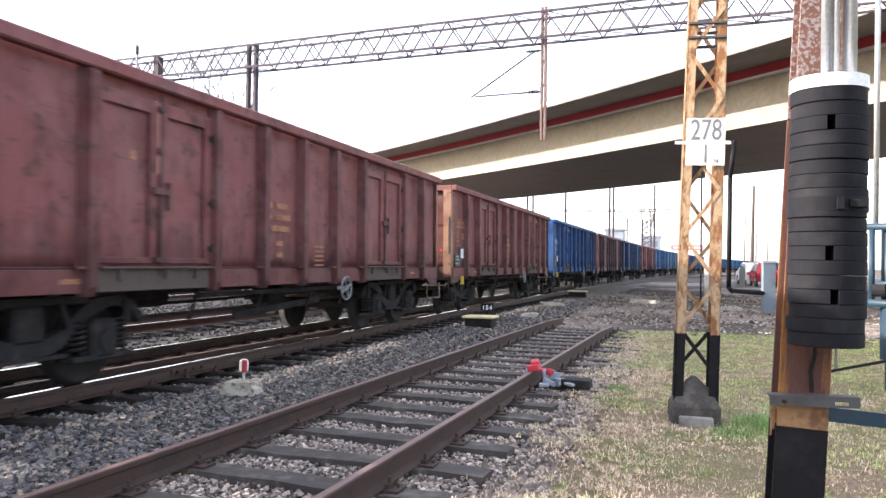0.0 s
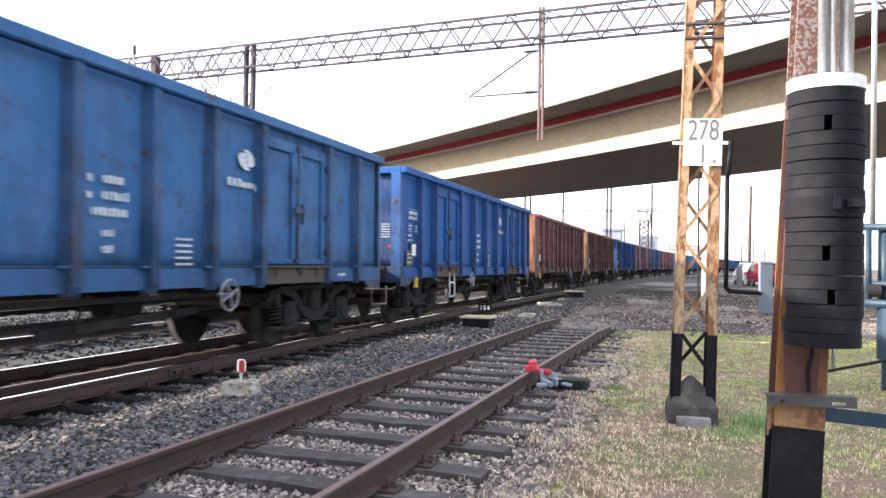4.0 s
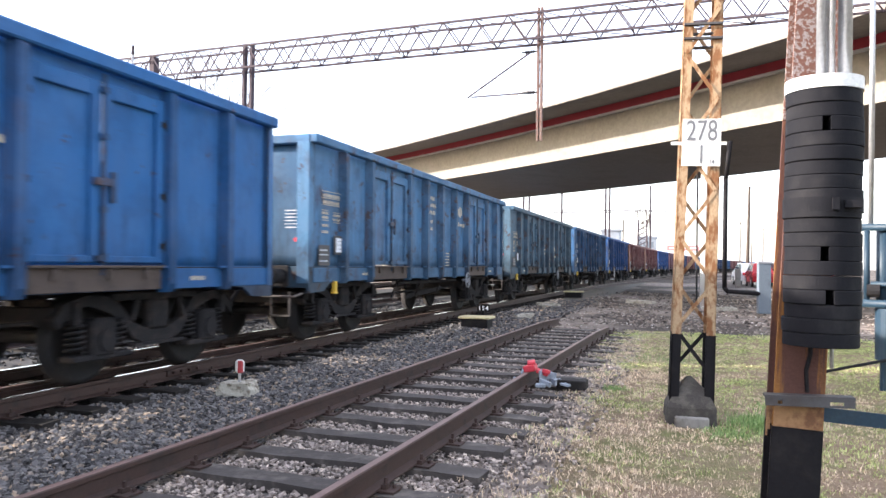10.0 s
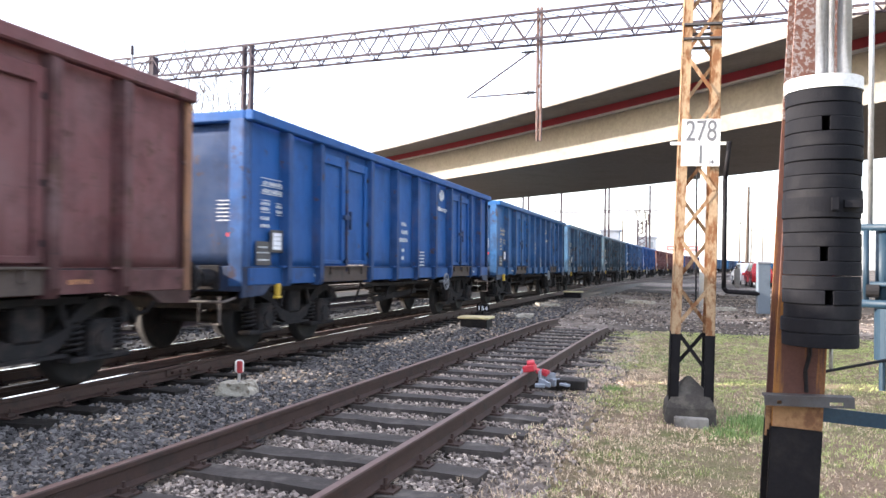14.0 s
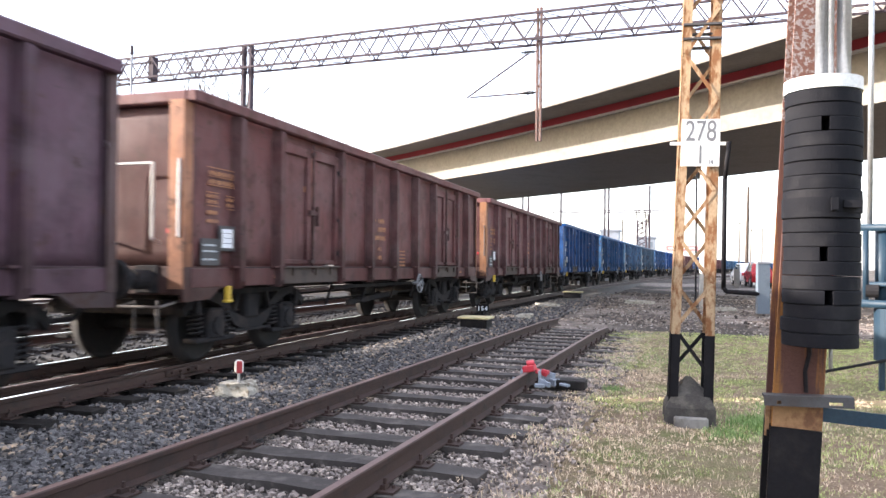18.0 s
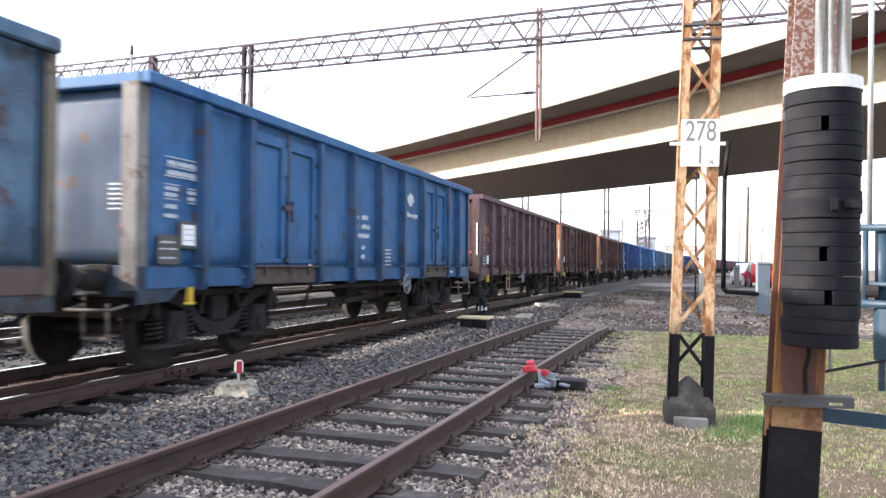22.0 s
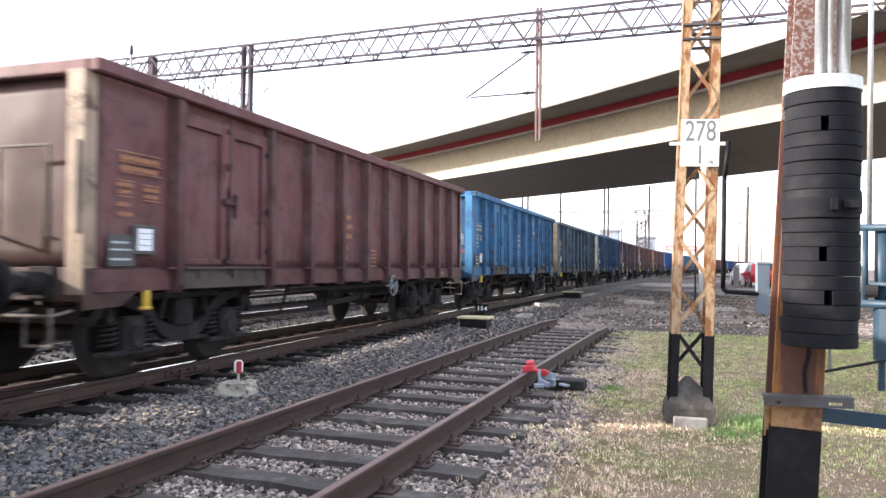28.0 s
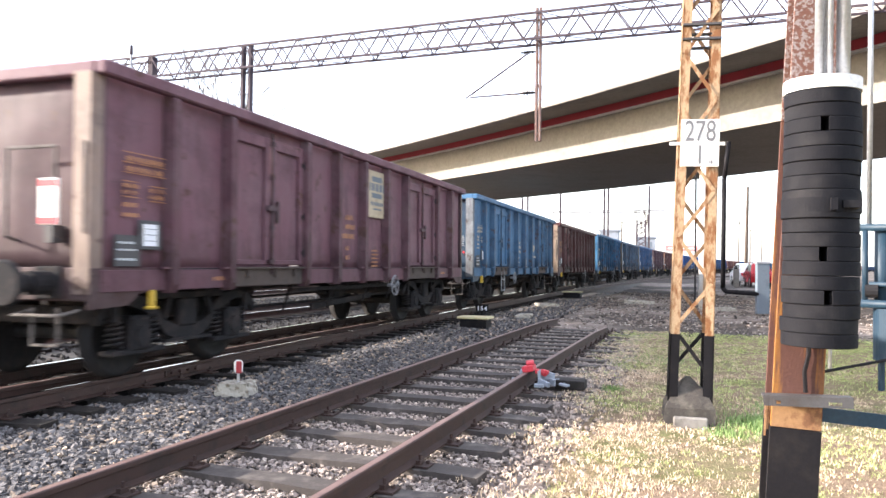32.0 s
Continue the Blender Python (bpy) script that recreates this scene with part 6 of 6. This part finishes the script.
    box(bm, 0.05, 0.20, -0.08, 0.05, 0.01, 0.060, pose(0, 0, 0, 0, 16, 8), bevel=0.012)
    box(bm, 0.14, 0.21, -0.05, 0.07, 0.02, 0.075, pose(0, 0, 0, -10, 10, -12), bevel=0.010)
    part("cover", bm, M["red_paint"], c, "bright red cover folded over the rail")
    for x, y, z, w, d, h, rx, ry, rz in ((-0.115, -0.02, -0.045, 0.030, 0.16, 0.15, 0, 8, 6), (-0.17, -0.08, -0.10, 0.10, 0.035, 0.05, 0, 20, 30),
                                         (0.135, -0.03, -0.03, 0.028, 0.20, 0.13, 0, -6, -4), (0.21, 0.05, -0.045, 0.16, 0.030, 0.10, 0, 10, 14),
                                         (0.20, -0.16, -0.10, 0.17, 0.035, 0.06, 0, 14, -24), (0.28, -0.05, -0.10, 0.030, 0.17, 0.07, 0, 0, 30),
                                         (0.33, 0.06, -0.10, 0.15, 0.09, 0.035, 6, 4, 20), (0.15, -0.20, -0.13, 0.12, 0.10, 0.04, 0, 0, 10), (0.42, -0.02, -0.13, 0.12, 0.07, 0.03, 0, 6, -20)):
        bm = bm_new()
        box(bm, -w / 2, w / 2, -d / 2, d / 2, -h / 2, h / 2, bevel=0.006)
        rod(bm, (0, 0, -h / 2 - 0.008), (0, 0, h / 2 + 0.010), 0.012, 6)
        ob = part("clamp_piece", bm, M["clamp"], c, "blue-grey galvanised clamp plate", loc=(x, y, z))
        ob.rotation_euler = (radians(rx), radians(ry), radians(rz))
    bm = bm_new()
    box(bm, 0.30, 0.66, 0.0, 0.22, -0.19, -0.08, bevel=0.01)
    part("timber", bm, M["sleeper_dark"], c)
    # stubs of stone and rubbish on the path
    for i, (x, y, w) in enumerate(((-4.3, 21.5, 0.22), (-4.9, 28.5, 0.32), (-4.5, 27.9, 0.28), (-4.75, 27.5, 0.18), (-1.6, 33.0, 0.6), (1.4, 29.2, 0.55))):
        bm = bm_new()
        box(bm, -w, w, -0.22, 0.22, -0.08, 0.06)
        bmesh.ops.subdivide_edges(bm, edges=bm.edges, cuts=3, use_grid_fill=True)
        for v in bm.verts:
            v.co += 0.07 * noise.noise_vector(v.co * 3.5 + Vector((i * 9.0, 0, 0)))
        ob = solo("rubble_slab", bm, M["rubble"], "broken pale concrete slab lying on the earth", "rubble")
        ob.location = (x, y, -0.03)
        ob.rotation_euler = (0, 0, i * 0.7)


# ---- beyond the path ----
def lattice_tower(bm, h, w0, w1, steps):
    for sx in (-1, 1):
        for sy in (-1, 1):
            bar(bm, (sx * w0, sy * w0, 0), (sx * w1, sy * w1, h), 0.22, 0.22)
    for i in range(steps):
        a, b = i / steps, (i + 1) / steps
        wa, wb = w0 + (w1 - w0) * a, w0 + (w1 - w0) * b
        for s in (-1, 1):
            bar(bm, (-wa, s * wa, h * a), (wb, s * wb, h * b), 0.12, 0.12)
            bar(bm, (wa, s * wa, h * a), (-wb, s * wb, h * b), 0.12, 0.12)


def build_far():
    # pale pole behind the mast and drain pipe with cabinet
    p = thing("concrete_pole", pose(0.89, 30.0, -0.05), "slim pale concrete pole in the sun", "pole")
    bm = bm_new()
    rod(bm, (0, 0, 0), (0, 0, 6.3), 0.165, 14, 0.14)
    part("shaft", bm, M["white"], p, smooth=True)
    bm = bm_new()
    rod(bm, (-0.28, 0, 0), (-0.28, 0, 6.0), 0.035, 8)
    part("conduit", bm, M["dark_steel"], p)
    d = thing("drain_pipe", pose(0, 0, 0), "thick black drain pipe bending towards a grey cabinet", "pipe")
    bm = bm_new()
    bent(bm, [(1.62, 27.3, 5.85), (1.48, 27.3, 4.55), (1.46, 27.3, 0.80), (1.56, 27.3, 0.68), (2.6, 27.3, 0.62)], 0.078, 12)
    part("pipe", bm, M["black"], d, smooth=True)
    c = thing("cable_cabinet", pose(2.72, 27.4, -0.05) @ pose(0, 0, 0, 0, 0, 10), "tall narrow blue-grey cable cabinet", "cabinet")
    bm = bm_new()
    box(bm, -0.20, 0.20, -0.13, 0.13, 0.0, 1.70, bevel=0.01)
    part("body", bm, M["cabinet"], c)
    bm = bm_new()
    box(bm, -0.23, 0.23, -0.16, 0.16, 1.70, 1.78, bevel=0.01)
    part("cap", bm, M["far_grey"], c)
    # blue pipework frame close by on the east
    b = thing("blue_valve_frame", pose(2.25, 10.48, 0) @ pose(0, 0, 0, 0, 0, -13), "blue-painted pipe frame with a round tank", "pipe frame")
    for name, pts, r in (("post", [(-0.02, 0, 2.0), (-0.02, 0, 1.05)], 0.035), ("beam", [(-0.08, 0, 2.03), (1.2, 0, 2.03)], 0.045), ("pipe", [(0.02, 0, 1.32), (1.0, 0, 1.32)], 0.035), ("beam", [(-0.08, -0.02, 1.08), (1.2, -0.02, 1.06)], 0.05), ("post", [(0.17, 0.12, 2.0), (0.17, 0.12, 0.9)], 0.095)):
        bm = bm_new()
        bent(bm, pts, r, 14)
        part(name, bm, M["blue_frame"], b, smooth=True)
    bm = bm_new()
    rod(bm, (0.29, 0.12, 0.38), (0.29, 0.12, 1.02), 0.225, 24)
    part("tank", bm, M["blue_frame"], b, "round blue tank")
    for x in (0.16, 0.42):
        bm = bm_new()
        rod(bm, (x, 0.12, -0.1), (x, 0.12, 0.39), 0.04, 8)
        part("leg", bm, M["blue_frame"], b)
    bm = bm_new()
    rod(bm, (-0.02, 0, 1.24), (0.12, 0, 1.24), 0.085, 12)
    part("valve", bm, M["dark_steel"], b)
    bm = bm_new()
    rod(bm, (0.02, 0.02, 2.02), (0.05, 0.0, 7.0), 0.032, 12)
    part("standpipe", bm, M["galv"], b, "slim galvanised standpipe", smooth=True)
    # dark wooden poles and overhead masts far off
    for x, y, h, r in ((6.45, 80.7, 9.7, 0.20), (7.6, 107.0, 8.0, 0.10), (9.8, 116.0, 7.5, 0.10), (12.2, 125.0, 8.0, 0.10), (-8.9, 123.0, 9.1, 0.16)):
        t = thing("wooden_pole", pose(x, y, 0) @ pose(0, 0, 0, 0, 1.0, 0), "dark wooden line pole", "pole", "far poles")
        bm = bm_new()
        rod(bm, (0, 0, -0.1), (0, 0, h), r, 8, r * 0.6)
        part("shaft", bm, M["bark"], t)
        if r < 0.2:
            bm = bm_new()
            box(bm, -0.32, 0.32, -0.05, 0.05, h - 0.6, h - 0.52)
            part("crossarm", bm, M["bark"], t)
    t = thing("overhead_gantry", pose(0, 119.0, 0), "distant overhead line masts with thin cross beams", "gantry")
    for x, h in ((-24.3, 14.0), (-23.4, 14.0), (-18.1, 14.0), (-11.2, 15.0), (-10.6, 15.0), (-4.4, 14.0)):
        bm = bm_new()
        for q in (x - 0.09, x + 0.09):
            bar(bm, (q, 0, -0.1), (q, 0, h), 0.10, 0.22)
        bar(bm, (x, 0, -0.1), (x, 0, h), 0.10, 0.05)
        part("mast", bm, M["gantry"], t)
    for z in (9.9, 10.15):
        bm = bm_new()
        bar(bm, (-19.5, 0, z), (-2.0, 0, z), 0.14, 0.14)
        part("beam", bm, M["gantry"], t)
    tw = thing("lattice_tower", pose(-8.2, 175.0, 0), "far lattice tower with aerials", "tower")
    bm = bm_new()
    lattice_tower(bm, 12.0, 1.1, 0.9, 10)
    part("frame", bm, M["gantry"], tw)
    bm = bm_new()
    rng = random.Random(5)
    for i in range(30):
        x, y = rng.uniform(-1.5, 1.5), rng.uniform(-1.0, 1.0)
        z = rng.uniform(9, 13)
        rod(bm, (x, y, z), (x + rng.uniform(-0.2, 0.2), y, z + rng.uniform(1.2, 3.2)), 0.06, 5)
    part("aerial", bm, M["bark"], tw)
    for x, y, w, dd, h, lab in ((-8.0, 197.0, 4.4, 6.0, 8.6, "pale blue-grey block on the skyline"), (-15.6, 180.0, 4.2, 5.0, 9.6, "pale flat-roofed building beyond the wagons")):
        t = thing("building", pose(x, y, 0), lab, "building")
        bm = bm_new()
        box(bm, -w / 2, w / 2, -dd / 2, dd / 2, -0.2, h)
        part("wall", bm, M["far_white"], t)
        bm = bm_new()
        box(bm, -w / 2 - 0.3, w / 2 + 0.3, -dd / 2 - 0.3, dd / 2 + 0.3, h, h + 0.5)
        part("roof", bm, M["far_white"], t)
        for j in range(int(h / 2.6)):
            for i in range(4):
                bm = bm_new()
                box(bm, -w * 0.42 + i * w * 0.22, -w * 0.42 + i * w * 0.22 + w * 0.13, -dd / 2 - 0.03, -dd / 2 + 0.05, 1.0 + j * 2.6, 2.5 + j * 2.6)
                part("window", bm, M["cabinet"], t)
    sg = thing("hoarding", pose(0.55, 157.0, 0), "faded red and white roadside hoarding", "sign")
    bm = bm_new()
    box(bm, -3.1, 3.1, -0.05, 0.05, 4.7, 5.75)
    part("panel", bm, M["hoarding"], sg)
    bm = bm_new()
    box(bm, -2.6, 2.6, -0.06, -0.05, 5.1, 5.35)
    part("lettering", bm, M["white"], sg)
    bm = bm_new()
    for x in (-1.3, 1.3):
        rod(bm, (x, 0.1, 0), (x, 0.1, 5.5), 0.1, 8)
    part("leg", bm, M["galv"], sg)
    # parked cars
    for x, y, turn, mat, lab in ((6.35, 68.0, 4, "car_red", "red van parked on the grass"), (5.75, 73.5, 8, "car_white", "white van parked beside the yard"), (15.0, 96.0, 75, "car_red", "red car parked farther off")):
        car(x, y, turn, mat, lab)
    k = thing("concrete_box", pose(4.45, 64.4, -0.1), "small pale concrete relay box", "relay box")
    bm = bm_new()
    box(bm, -0.22, 0.22, -0.2, 0.2, 0, 1.5, bevel=0.03)
    part("body", bm, M["concrete"], k)
    lp = thing("lamp_pole", pose(-21.2, 24.7, 0), "thin yard lamp pole with a dark head", "lamp")
    bm = bm_new()
    rod(bm, (0, 0, -0.1), (0, 0, 9.8), 0.04, 8)
    part("shaft", bm, M["far_grey"], lp)
    bm = bm_new()
    rod(bm, (0, 0, 9.78), (0, 0, 10.15), 0.075, 10, 0.055)
    part("head", bm, M["gantry"], lp)
    # bare trees
    for i, (x, y, h) in enumerate(((-22.3, 31.6, 13.0), (-24.6, 33.5, 12.6), (24.0, 130.0, 6.0), (30.0, 150.0, 6.5))):
        tree(x, y, h, i)


def car(x, y, turn, mat, lab):
    c = thing("car", pose(x, y, -0.10) @ pose(0, 0, 0, 0, 0, turn), lab, "car", "parked cars")
    if "van" in lab:
        c.scale = (1.0, 1.05, 1.38)
    bm = bm_new()
    prof = [(-2.0, 0.35), (-2.05, 0.75), (-1.75, 0.95), (-1.35, 1.42), (0.35, 1.46), (1.05, 0.98), (1.95, 0.82), (2.05, 0.45), (1.9, 0.3), (-1.9, 0.3)]
    a = [bm.verts.new((-0.8 if z < 1.2 else -0.62, q, z)) for q, z in prof]
    b = [bm.verts.new((0.8 if z < 1.2 else 0.62, q, z)) for q, z in prof]
    bm.faces.new(a)
    bm.faces.new(b[::-1])
    for i in range(len(prof)):
        j = (i + 1) % len(prof)
        bm.faces.new((a[i], a[j], b[j], b[i]))
    part("body", bm, M[mat], c)
    for s in (-1, 1):
        bm = bm_new()
        v = [bm.verts.new((s * xx, q, z)) for xx, q, z in ((0.79, -1.5, 1.0), (0.68, -1.2, 1.36), (0.68, 0.3, 1.4), (0.79, 0.9, 1.0))]
        bm.faces.new(v)
        bmesh.ops.solidify(bm, geom=list(bm.faces), thickness=0.03)
        part("side_window", bm, M["glass"], c)
    for q in (-1.28, 1.3):
        for s in (-1, 1):
            bm = bm_new()
            rod(bm, (s * 0.66, q, 0.31), (s * 0.83, q, 0.31), 0.31, 16)
            w = part("wheel", bm, M["tyre"], c)
            bm = bm_new()
            rod(bm, (s * 0.83, q, 0.31), (s * 0.84, q, 0.31), 0.19, 12)
            part("rim", bm, M["galv"], w)
    for s in (-1, 1):
        bm = bm_new()
        box(bm, s * 0.5, s * 0.74, -2.06, -2.0, 0.66, 0.84)
        part("tail_light", bm, M["red_paint"], c)


def tree(x, y, h, seed):
    rng = random.Random(seed)
    t = thing("bare_tree", pose(x, y, -0.1), "leafless winter tree with thin branches", "tree", "bare trees")
    bm = bm_new()
    twigs = bm_new()

    def grow(p, d, l, r, depth):
        q = p + d * l
        rod(bm if depth < 2 else twigs, p, q, r, 5 if depth > 1 else 7, r * 0.65)
        if depth >= 5 or l < 0.25:
            return
        for _ in range(3 if depth < 3 else 2):
            e = (d + Vector((rng.uniform(-0.75, 0.75), rng.uniform(-0.75, 0.75), rng.uniform(-0.1, 0.5)))).normalized()
            grow(p + d * l * rng.uniform(0.6, 1.0), e, l * rng.uniform(0.58, 0.8), r * 0.58, depth + 1)

    grow(Vector((0, 0, 0)), Vector((rng.uniform(-0.08, 0.08), 0, 1)).normalized(), h * 0.40, h * 0.0085, 0)
    part("trunk", bm, M["bark"], t)
    part("crown", twigs, M["bark"], t)


build_ground()
build_ballast()
build_grass()
build_viaduct()
build_gantry()
build_mast()
build_tension_post()
build_small()
build_far()
build_tracks()
build_train()
motions()
